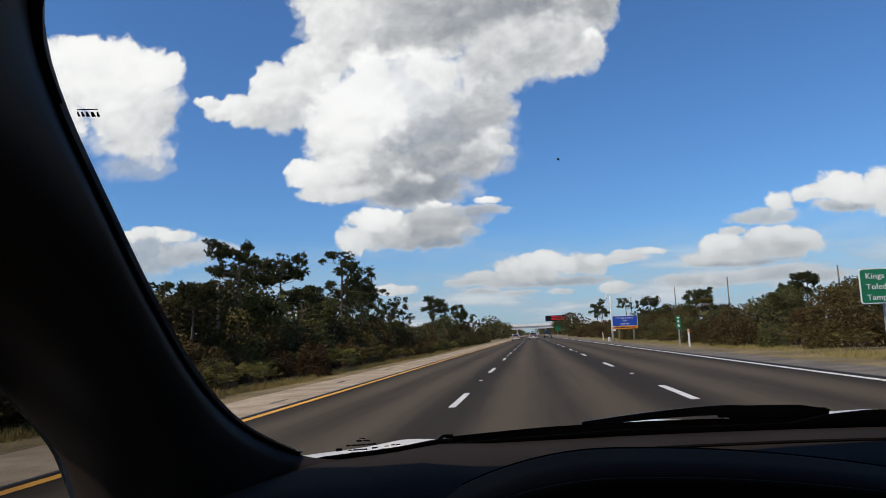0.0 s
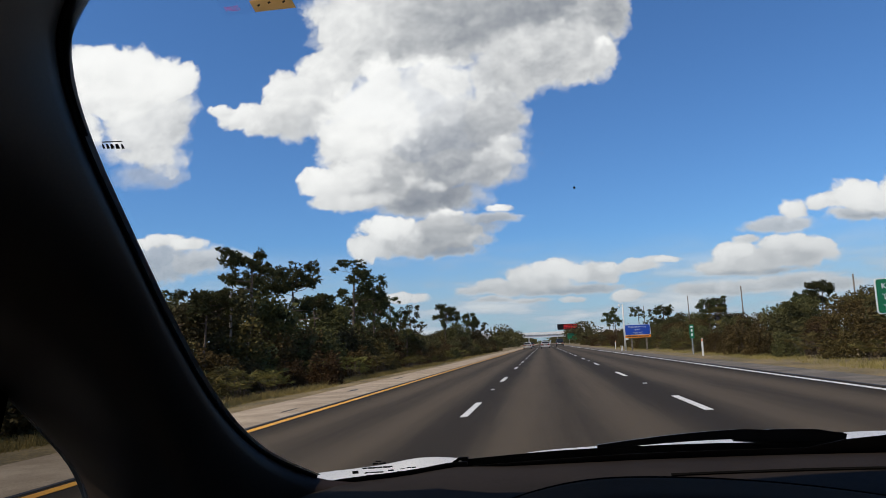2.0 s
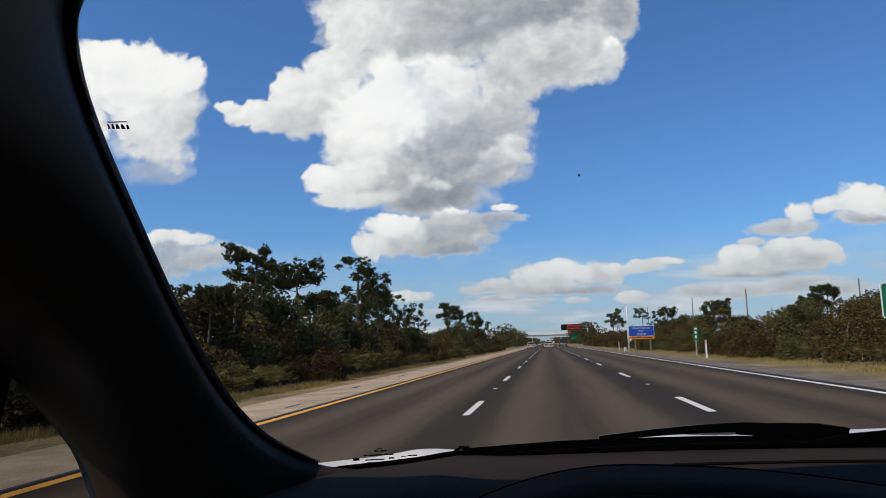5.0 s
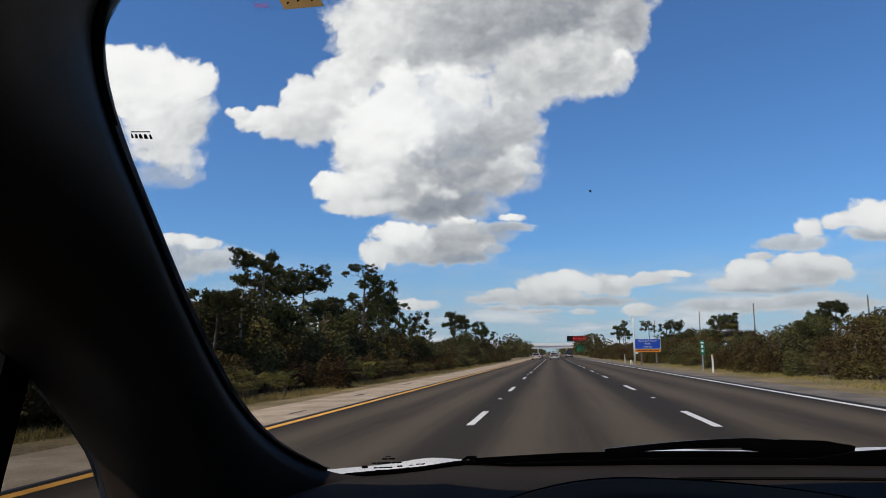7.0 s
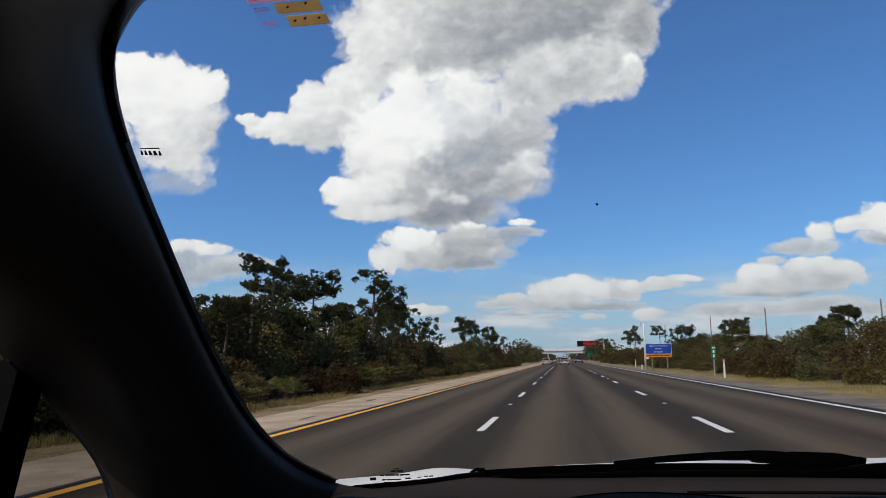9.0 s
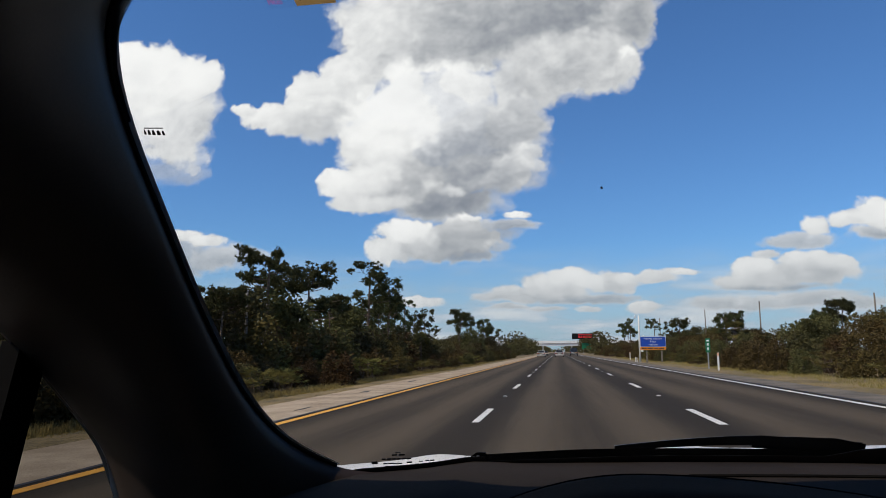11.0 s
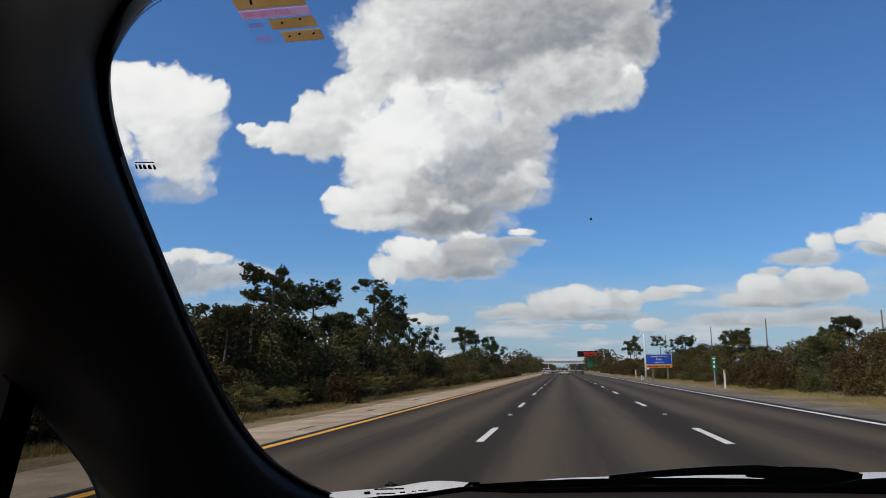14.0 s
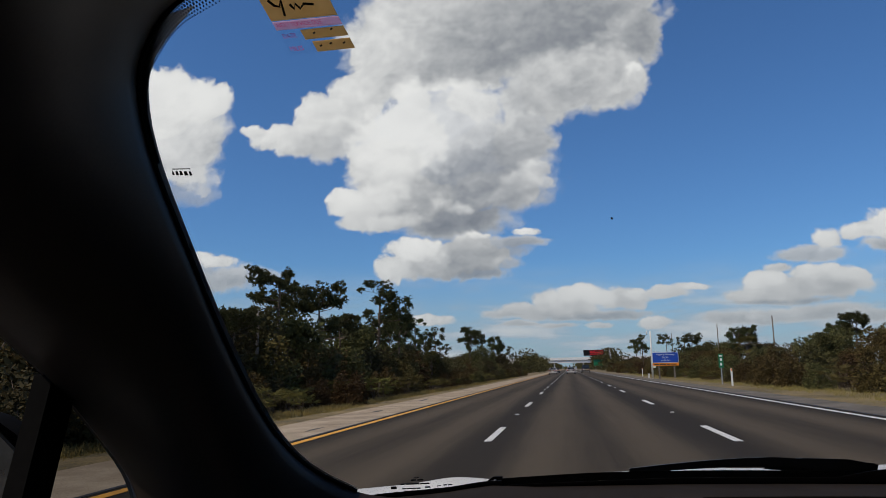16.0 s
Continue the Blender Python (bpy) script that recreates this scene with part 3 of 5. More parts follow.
# tar patches and skid traces on the shoulder and lane
def blot(x, y, rx, ry, seed, lift=0.003):
    r = random.Random(seed)
    n = 18
    rim = [(x + rx * math.cos(2 * math.pi * i / n) * r.uniform(0.7, 1.1), y + ry * math.sin(2 * math.pi * i / n) * r.uniform(0.75, 1.1)) for i in range(n)]
    verts = [(px, py, SLOPE * px + lift) for px, py in rim] + [(px, py, SLOPE * px - 0.004) for px, py in rim]
    return verts, [tuple(range(n))] + [(i, i + n, (i + 1) % n + n, (i + 1) % n) for i in range(n)]


for i, (x, y, rx, ry) in enumerate(((-6.1, 11.0, 0.10, 0.5), (-5.9, 16.5, 0.05, 0.7), (-6.4, 24, 0.12, 0.6), (-5.6, 9.0, 0.06, 0.3), (-6.6, 33, 0.1, 1.2))):
    part("tar_stain", blot(x, y, rx, ry, i), TAR, road if x > -5 else shoulder_l)


# ---------- plants ----------
def leaf_cloud(r, centres, count, size, flat=0.75, shell=0.45, aspect=0.55):
    """Leaf sprays round lobes (centre, radius): single quads, thicker towards the lobes' skin."""
    weights = [c[1] ** 2 for c in centres]
    verts, faces = [], []
    for _ in range(count):
        c, rad = r.choices(centres, weights)[0]
        d = Vector((r.gauss(0, 1), r.gauss(0, 1), r.gauss(0, 1))).normalized()
        q = c + Vector((d.x, d.y, d.z * flat)) * rad * (shell + (1 - shell) * r.random() ** 0.5) * r.uniform(0.85, 1.12)
        a = Vector((r.gauss(0, 1), r.gauss(0, 1), r.gauss(0, 0.6))).normalized()
        b = a.cross(Vector((r.gauss(0, 1), r.gauss(0, 1), r.gauss(0, 1)))).normalized()
        s = size * r.uniform(0.6, 1.35)
        k = len(verts)
        verts += [q - a * s, q + b * s * aspect, q + a * s, q - b * s * aspect]
        faces.append((k, k + 1, k + 2, k + 3))
    return verts, faces


def needle_tuft(r, at, size, count):
    verts, faces = [], []
    for _ in range(count):
        d = Vector((r.gauss(0, 1), r.gauss(0, 1), r.gauss(0.25, 0.7))).normalized()
        w = d.cross(Vector((r.gauss(0, 1), r.gauss(0, 1), r.gauss(0, 1)))).normalized() * size * 0.19
        root = at + d * size * 0.10
        tip = at + d * size * r.uniform(0.7, 1.15)
        k = len(verts)
        verts += [root - w, root + w, tip]
        faces.append((k, k + 1, k + 2))
    return verts, faces


def pine_tree(seed, height, spread, bare=0.55):
    """A bare, slightly crooked trunk; limbs that rise towards rounded clumps of needle tufts."""
    r = random.Random(seed)
    lean = Vector((r.uniform(-0.05, 0.05), r.uniform(-0.05, 0.05), 0)) * height
    axis = [Vector((0, 0, -0.25)) + lean * t * t + Vector((0, 0, height * t)) + Vector((r.uniform(-1, 1), r.uniform(-1, 1), 0)) * 0.014 * height * (t > 0) for t in (0, 0.18, 0.36, 0.52, 0.68, 0.82, 0.93)]
    rad = [height * 0.016 * (1 - 0.82 * i / 6) + 0.012 for i in range(7)]
    wood, clumps = [tube(axis, rad, 7)], []
    limbs = r.randint(12, 16)
    for i in range(limbs):
        t = bare + (0.93 - bare) * (i + r.random() * 0.8) / limbs
        k = min(5, int(t / 0.93 * 6))
        base = axis[k].lerp(axis[k + 1], r.random())
        a = i * 2.4 + r.uniform(-0.6, 0.6)
        length = spread * r.uniform(0.45, 1.2) * (1.1 - 0.6 * (t - bare) / (1 - bare))
        rise_ = r.uniform(-0.05, 0.6)
        out = Vector((math.cos(a), math.sin(a), 0))
        mid = base + out * length * 0.55 + Vector((0, 0, length * rise_ * 0.2))
        end = base + out * length + Vector((0, 0, length * rise_))
        wood.append(tube([base, mid, end], [rad[k] * 0.45, rad[k] * 0.28, 0.012], 5))
        clumps.append((end, spread * r.uniform(0.15, 0.24)))
        clumps.append((mid.lerp(end, 0.5) + Vector((0, 0, 0.08 * spread)), spread * r.uniform(0.10, 0.18)))
        for _ in range(2):
            b2 = r.choice((-1, 1)) * r.uniform(0.4, 1.0)
            fork = mid + Vector((math.cos(a + b2), math.sin(a + b2), 0)) * length * r.uniform(0.3, 0.55) + Vector((0, 0, length * r.uniform(0.0, 0.4)))
            wood.append(tube([mid, fork], [rad[k] * 0.22, 0.01], 4))
            clumps.append((fork, spread * r.uniform(0.12, 0.20)))
    for _ in range(4):
        clumps.append((axis[6] + Vector((r.gauss(0, 0.2), r.gauss(0, 0.2), r.uniform(-0.25, 0.2))) * spread, spread * r.uniform(0.15, 0.25)))
    tufts = []
    for c, size in clumps:
        for _ in range(15):
            d = Vector((r.gauss(0, 1), r.gauss(0, 1), r.gauss(0, 1))).normalized() * size * r.uniform(0.3, 1.15)
            tufts.append(needle_tuft(r, c + Vector((d.x, d.y, d.z * 0.8)), spread * 0.09, 15))
    return joined(*wood), joined(*tufts)


def broad_tree(seed, height, width, count=6500, size=0.12):
    r = random.Random(seed)
    wood, lobes = [], []
    fork = Vector((r.uniform(-0.1, 0.1), r.uniform(-0.1, 0.1), height * 0.28))
    wood.append(tube([Vector((0, 0, -0.25)), fork * 0.5, fork], [height * 0.03, height * 0.024, height * 0.02], 7))
    for i in range(6):
        a = i * 1.05 + r.uniform(-0.3, 0.3)
        reach = width * 0.5 * r.uniform(0.45, 0.8)
        tip = fork + Vector((math.cos(a) * reach, math.sin(a) * reach, height * r.uniform(0.12, 0.5)))
        wood.append(tube([fork, fork.lerp(tip, 0.5) + Vector((0, 0, 0.1 * height)), tip], [height * 0.012, height * 0.008, 0.012], 5))
        lobes.append((tip, width * r.uniform(0.17, 0.26)))
    for i in range(5):
        a = r.uniform(0, 6.28)
        lobes.append((Vector((math.cos(a) * width * 0.2, math.sin(a) * width * 0.2, height * r.uniform(0.66, 0.88))), width * r.uniform(0.14, 0.22)))
    for i in range(8):
        a = i * 0.8
        lobes.append((Vector((math.cos(a) * width * 0.30, math.sin(a) * width * 0.30, height * 0.08)), width * 0.15))
    for i in range(6):
        a = i * 1.05 + r.uniform(-0.4, 0.4)
        lobes.append((Vector((math.cos(a) * width * 0.34, math.sin(a) * width * 0.34, height * r.uniform(0.12, 0.34))), width * r.uniform(0.14, 0.2)))
    return joined(*wood), leaf_cloud(r, lobes, count, size, 0.9)


def shrub_form(seed, height, width, count=3000, size=0.075):
    r = random.Random(seed)
    wood, lobes = [], []
    for i in range(7):
        a = i * 0.9 + r.uniform(-0.3, 0.3)
        tip = Vector((math.cos(a) * width * r.uniform(0.1, 0.4), math.sin(a) * width * r.uniform(0.1, 0.4), height * r.uniform(0.55, 1.02)))
        wood.append(tube([Vector((0, 0, -0.2)), tip * 0.5 + Vector((0, 0, height * 0.08)), tip], [0.025, 0.018, 0.006], 5))
        lobes.append((tip * 0.92, width * r.uniform(0.13, 0.22)))
        lobes.append((tip * 0.5 + Vector((math.cos(a), math.sin(a), 0)) * width * 0.12, width * r.uniform(0.15, 0.24)))
    for i in range(9):
        a = i * 0.7
        lobes.append((Vector((math.cos(a) * width * 0.33, math.sin(a) * width * 0.33, height * r.uniform(0.10, 0.24))), width * r.uniform(0.15, 0.2)))
    return joined(*wood), leaf_cloud(r, lobes, count, size, 0.95, 0.3)


def fan(r, at, way_out, size, blades=13):
    """One palmetto fan: narrow folded blades spread from the end of a stalk."""
    d = way_out.normalized()
    side = d.cross(Vector((0, 0, 1))).normalized()
    up = side.cross(d)
    verts, faces = [], []
    for i in range(blades):
        a = (i / (blades - 1) - 0.5) * 3.6
        tip = at + (d * math.cos(a) + side * math.sin(a)) * size * r.uniform(0.8, 1.1) + up * size * r.uniform(-0.2, 0.1)
        mid = at.lerp(tip, 0.55) + up * size * 0.05
        w = (side * math.cos(a) - d * math.sin(a)) * size * 0.055
        k = len(verts)
        verts += [at, mid - w, tip, mid + w]
        faces.append((k, k + 1, k + 2, k + 3))
    return verts, faces


def palmetto_form(seed, height, width):
    r = random.Random(seed)
    stalks, fans = [], []
    for i in range(24):
        a, t = i * 2.4 + r.uniform(-0.3, 0.3), r.random()
        root = Vector((r.uniform(-0.3, 0.3), r.uniform(-0.3, 0.3), 0)) * width
        end = root + Vector((math.cos(a) * width * 0.45 * t, math.sin(a) * width * 0.45 * t, height * r.uniform(0.35, 0.85)))
        stalks.append(tube([root - Vector((0, 0, 0.15)), root.lerp(end, 0.6) + Vector((0, 0, 0.05)), end], [0.014, 0.01, 0.007], 4))
        fans.append(fan(r, end, Vector((math.cos(a), math.sin(a), r.uniform(0.1, 0.8))), height * r.uniform(0.28, 0.42)))
    return joined(*stalks), joined(*fans)


def cabbage_palm_form(seed, height):
    r = random.Random(seed)
    wood = [tube([Vector((0, 0, -0.2)), Vector((0.03, 0.02, height * 0.4)), Vector((0.0, 0.05, height * 0.75))], [0.17, 0.14, 0.15], 9)]
    fans = []
    top = Vector((0, 0.05, height * 0.75))
    for i in range(26):
        a, el = i * 2.4, r.uniform(-0.9, 1.2)
        d = Vector((math.cos(a) * math.cos(el), math.sin(a) * math.cos(el), math.sin(el)))
        end = top + d * height * 0.16
        wood.append(tube([top, end], [0.02, 0.01], 4))
        fans.append(fan(r, end, d + Vector((0, 0, -0.2)), height * 0.17, 15))
    return joined(*wood), joined(*fans)


def plant(name, label, category, group, forms, wood_material, leaf_material, wood_name, leaf_name):
    """The first of a kind, with its wood and its leaves as parts, far under nothing: returned for copying."""
    ob = empty(name)
    part(wood_name, forms[0], wood_material, ob, smooth=True)
    part(leaf_name, forms[1], leaf_material, ob)
    return tagged(ob, label, category, group)


def kinds(count, build, *args):
    return [plant(args[0], args[1], args[2], args[3], build(i), *args[4:]) for i in range(count)]


pines = kinds(6, lambda i: pine_tree(11 + i, 7.4, 1.5 + 0.17 * i, (0.48, 0.62, 0.42, 0.70, 0.55, 0.36)[i]), "pine_tree",
              "tall slash pine with bare trunk and dark needle clumps", "tree", "roadside pines", BARK, PINE, "trunk", "crown")
oaks = kinds(4, lambda i: broad_tree(31 + i, 5.0, 4.4 + 0.3 * i), "oak_tree",
             "dense dark green scrub oak at the wood's edge", "tree", "roadside oaks", BARK, OAK, "trunk", "crown")
russets = kinds(3, lambda i: broad_tree(51 + i, 4.2, 4.2 + 0.3 * i, 6000, 0.10), "winter_tree",
                "broad brown-leaved winter tree beside the highway", "tree", "brown winter trees", BARK, RUSSET, "trunk", "crown")
shrubs = kinds(4, lambda i: shrub_form(71 + i, 1.9, 2.5), "scrub_bush",
               "tangled brown-green scrub bush on the verge", "bush", "verge scrub", BARK, RUSSET, "stems", "leaves")
green_shrubs = kinds(3, lambda i: shrub_form(91 + i, 1.8, 2.4), "green_bush",
                     "dark green leafy bush on the verge", "bush", "verge bushes", BARK, OAK, "stems", "leaves")
palmettos = kinds(3, lambda i: palmetto_form(111 + i, 1.35, 1.7), "saw_palmetto",
                  "low saw palmetto clump with yellow-green fans", "palmetto", "palmetto clumps", BARK, PALM, "stalks", "fans")
palms = kinds(1, lambda i: cabbage_palm_form(131, 4.0), "cabbage_palm",
              "cabbage palm with drooping yellow-green fan leaves", "palm tree", "cabbage palms", BARK, PALM, "trunk", "fans")
used = set()


def put(forms, x, y, scale, r, turn=None):
    fresh = [f for f in forms if f.name not in used]
    src = r.choice(fresh or forms)
    m = pose(x, y, ground_z(x) - 0.06, 0, 0, r.uniform(0, 360) if turn is None else turn)
    if src.name in used:
        ob = copy_thing(src, m)
    else:
        used.add(src.name)
        ob = src
        ob.matrix_basis = m
    ob.scale = (scale * r.uniform(0.9, 1.12), scale * r.uniform(0.9, 1.12), scale * r.uniform(0.92, 1.1))
    return ob


r = random.Random(5)
# median side: palmetto and bushes in front, oaks and pines behind
y = 13.0
while y < 175:
    put(palmettos if r.random() < 0.45 else (shrubs if r.random() < 0.5 else green_shrubs), -9.7 - r.random() * 1.2, y, r.uniform(0.5, 0.85), r)
    if r.random() < 0.8:
        put(green_shrubs if r.random() < 0.6 else shrubs, -12.6 - r.random() * 1.2, y + r.random(), r.uniform(1.0, 1.5), r)
    if r.random() < 0.75:
        put(palmettos if r.random() < 0.5 else (shrubs if r.random() < 0.6 else green_shrubs), -11.4 - r.random() * 1.8, y + r.random(), r.uniform(0.55, 0.95), r)
    y += r.uniform(1.1, 1.9) * (1 + y / 110)
y = 17.0
while y < 260:
    put(oaks if r.random() < 0.8 else russets, -14.2 - r.random() * 3.0, y, r.choice((0.6, 0.7, 0.8, 0.95)) * r.uniform(0.9, 1.1), r)
    y += r.uniform(2.6, 4.6) * (1 + y / 170)
y = 20.0
while y < 260:
    put(oaks, -19.5 - r.random() * 4, y, r.uniform(0.7, 1.05), r)
    y += r.uniform(3.2, 5.0) * (1 + y / 170)
for x, y, s in ((-13.2, 27.0, 0.66), (-14.5, 37.0, 0.72), (-17, 36, 0.66), (-14.8, 46, 0.80), (-16.5, 50, 0.72), (-14.2, 57, 0.74), (-18.5, 60, 0.92), (-15.5, 66, 0.86), (-14.0, 77, 0.72),
                (-17.5, 83, 0.96), (-13.8, 103, 0.92), (-16, 118, 1.0), (-14, 140, 0.9), (-16, 165, 1.0), (-15, 190, 1.0), (-19, 24, 0.7), (-18.5, 94, 1.0), (-16.8, 72, 0.98), (-13.6, 33, 0.98), (-15.2, 43, 1.05), (-13.9, 53, 1.08), (-14.6, 62, 0.95)):
    put(pines, x, y, s * r.uniform(0.85, 1.15), r)
# outer side: brown scrub in front, lower trees and a few pines behind
y = 11.0
while y < 190:
    put(shrubs if r.random() < 0.5 else (palmettos if r.random() < 0.75 else green_shrubs), (9.7 if y > 24 else 11.0) + r.random() * 1.4, y, r.uniform(0.35, 0.75), r)
    if r.random() < 0.85:
        put(shrubs if r.random() < 0.6 else green_shrubs, 11.8 + r.random() * 2.0, y + r.random(), r.uniform(0.6, 1.1), r)
    y += r.uniform(1.2, 2.0) * (1 + y / 110)
y = 20.0
while y < 280:
    put(russets if r.random() < 0.55 else oaks, 14.8 + r.random() * 3.0, y, r.uniform(0.45, 0.70), r)
    y += r.uniform(2.6, 4.2) * (1 + y / 170)
y = 30.0
while y < 280:
    put(oaks if r.random() < 0.7 else russets, 20.5 + r.random() * 5, y, r.uniform(0.7, 1.0), r)
    y += r.uniform(4.0, 6.5) * (1 + y / 170)
for x, y, s in ((19.5, 54, 0.62), (22, 66, 0.62), (17, 78, 0.68), (15.5, 96, 0.74), (18, 120, 0.85), (14.5, 150, 0.95), (16.5, 185, 1.1), (26, 50, 0.66), (20, 88, 0.72), (23, 100, 0.84), (17.5, 136, 0.9)):
    put(pines, x, y, s, r)
put(palms, 14.5, 63.0, 0.9, r)
put(palms, -13.2, 70.0, 0.85, r)


def far_woods(side, seed):
    rr = random.Random(seed)
    lobes = []
    y = 265.0
    while y < 1400:
        x = side * (13.5 + rr.random() * 6)
        h = rr.uniform(5.0, 9.5)
        for k in range(3):
            lobes.append((Vector((x + rr.uniform(-2, 2), y + rr.uniform(-2, 2), ground_z(x) + h * (0.25 + 0.28 * k))), rr.uniform(1.7, 2.8)))
        y += rr.uniform(3, 6) * (y / 260)
    return leaf_cloud(rr, lobes, 16000, 0.42, 0.9, 0.4, 0.7)


for side, seed in ((-1, 3), (1, 4)):
    tagged(part("far_woods", far_woods(side, seed), OAK), "distant mixed woods lining the highway", "woods", kind="stuff")
horizon_r = random.Random(9)
horizon_lobes = []
for i in range(420):
    a = radians(-75 + 150 * i / 419)
    d = horizon_r.uniform(1350, 1600)
    horizon_lobes.append((Vector((math.sin(a) * d, math.cos(a) * d, horizon_r.uniform(0, 7))), horizon_r.uniform(5, 10)))
tagged(part("far_woods", leaf_cloud(horizon_r, horizon_lobes, 12000, 2.4, 0.6, 0.2, 0.7), OAK), "distant wooded horizon beyond the highway", "woods", kind="stuff")


def grass_tufts(seed, x0, x1, y0, y1, count, tall):
    rr = random.Random(seed)
    verts, faces = [], []
    for _ in range(count):
        x = rr.uniform(x0, x1)
        y = y0 + (y1 - y0) * rr.random() ** 1.7
        z = ground_z(x) - 0.09
        for _ in range(3):
            a = rr.uniform(0, 6.28)
            s = tall * rr.uniform(0.5, 1.4)
            lean = Vector((rr.gauss(0, 0.35), rr.gauss(0, 0.35), 1)) * s
            w = Vector((math.cos(a), math.sin(a), 0)) * 0.014
            p = Vector((x + rr.gauss(0, 0.03), y + rr.gauss(0, 0.03), z))
            k = len(verts)
            verts += [p - w, p + w, p + lean]
            faces.append((k, k + 1, k + 2))
    return verts, faces


for args in ((21, -10.2, -7.35, 5, 90, 14000, 0.065), (22, 7.45, 10.4, 8, 90, 14000, 0.065), (23, -7.55, -7.22, 5, 90, 2500, 0.05), (24, 7.3, 7.6, 8, 90, 2200, 0.05)):
    tagged(part("verge_grass", grass_tufts(*args), GRASS), "short dry yellow grass along the shoulder", "grass", kind="stuff")


for args in ((25, -10.4, -9.0, 10, 130, 5000, 0.17), (26, 8.6, 10.6, 14, 130, 5000, 0.16)):
    tagged(part("tall_grass", grass_tufts(*args), GRASS), "tall dry yellow grass in front of the scrub", "grass", kind="stuff")


# ---------- roadside things ----------
def rounded_panel(x0, x1, z0, z1, y0, y1, radius):
    verts, n = [], 5
    rim = []
    for cx, cz, a0 in ((x1 - radius, z1 - radius, 0), (x0 + radius, z1 - radius, 90), (x0 + radius, z0 + radius, 180), (x1 - radius, z0 + radius, 270)):
        for i in range(n):
            a = radians(a0 + 90 * i / (n - 1))
            rim.append((cx + radius * math.cos(a), cz + radius * math.sin(a)))
    k = len(rim)
    verts = [(x, y0, z) for x, z in rim] + [(x, y1, z) for x, z in rim]
    return verts, [tuple(range(k)), tuple(range(2 * k - 1, k - 1, -1))] + [(i, i + k, (i + 1) % k + k, (i + 1) % k) for i in range(k)]


def i_post(x, y, z0, z1, w=0.10, d=0.14):
    t = 0.018
    return joined(*[cut for cut in (
        _plate(x - w / 2, x + w / 2, y - d / 2, y - d / 2 + t, z0, z1),
        _plate(x - w / 2, x + w / 2, y + d / 2 - t, y + d / 2, z0, z1),
        _plate(x - t / 2, x + t / 2, y - d / 2 + t, y + d / 2 - t, z0, z1))])


def _plate(x0, x1, y0, y1, z0, z1):
    v = [(x, y, z) for x in (x0, x1) for y in (y0, y1) for z in (z0, z1)]
    return v, [(0, 1, 3, 2), (4, 6, 7, 5), (0, 4, 5, 1), (2, 3, 7, 6), (0, 2, 6, 4), (1, 5, 7, 3)]


def guide_sign():
    s = empty("guide_sign", (8.75, 17.6, ground_z(8.75)), 2.0)
    for x in (-0.66, 0.84):
        part("post", i_post(x, 0.09, -0.3, 1.95, 0.09, 0.12), STEEL, s)
    panel = part("panel", rounded_panel(-1.23, 1.23, 1.33, 2.14, -0.012, 0.012, 0.07), SIGN_WHITE, s, "white-bordered sign panel")
    part("face", rounded_panel(-1.205, 1.205, 1.355, 2.115, -0.018, -0.010, 0.06), SIGN_GREEN, panel, "green reflective face")
    for words, count, z in (("Kings Highway", "2", 1.905), ("Toledo Blade Blvd", "11", 1.66), ("Tampa", "97", 1.415)):
        letters(words, 0.185, SIGN_WHITE, panel, (-1.10, -0.024, z), label="white sign lettering", spacing=1.05)
        letters(count, 0.185, SIGN_WHITE, panel, (1.12, -0.024, z), label="white sign numerals", align="RIGHT")
    return tagged(s, "green highway distance sign with white lettering on two steel posts", "road sign")


def radio_sign():
    s = empty("radio_sign", (8.3, 66.0, ground_z(8.3)), 0)
    for x in (-0.56, 0.72):
        part("post", i_post(x, 0.09, -0.3, 1.7, 0.12, 0.14), WEATHERED, s)
    panel = part("panel", rounded_panel(-1.10, 1.10, 1.36, 2.26, -0.012, 0.012, 0.07), SIGN_WHITE, s, "white-bordered sign panel")
    part("face", rounded_panel(-1.07, 1.07, 1.385, 2.235, -0.018, -0.010, 0.06), SIGN_BLUE, panel, "blue reflective face")
    for words, z in (("Highway Advisory", 2.01), ("Radio", 1.76), ("1640 AM", 1.48)):
        letters(words, 0.20, SIGN_WHITE, panel, (0, -0.024, z), label="white sign lettering", align="CENTER", spacing=1.06)
    lower = part("lower_plate", rounded_panel(-1.10, 1.10, 1.11, 1.345, -0.012, 0.012, 0.05), SIGN_ORANGE, s, "orange plate with dark print")
    x = -0.98
    for w in (0.42, 0.50, 0.32, 0.46):
        part("print_bar", _plate(x, x + w, -0.018, -0.012, 1.185, 1.27), BLACK_PRINT, lower)
        x += w + 0.07
    for x in (-0.78, 0.62):
        lamp = part("beacon", tube([(x, -0.02, 2.34), (x, -0.10, 2.34)], [0.055, 0.06], 12), WIPER_BLACK, s, "small black beacon lamp")
        part("bracket", _plate(x - 0.012, x + 0.012, -0.012, 0.012, 2.24, 2.34), STEEL, lamp)
        part("lens", tube([(x, -0.10, 2.34), (x, -0.115, 2.34)], [0.048, 0.035], 12), SIGN_WHITE, lamp)
    return tagged(s, "blue highway advisory radio sign with an orange plate below", "road sign")


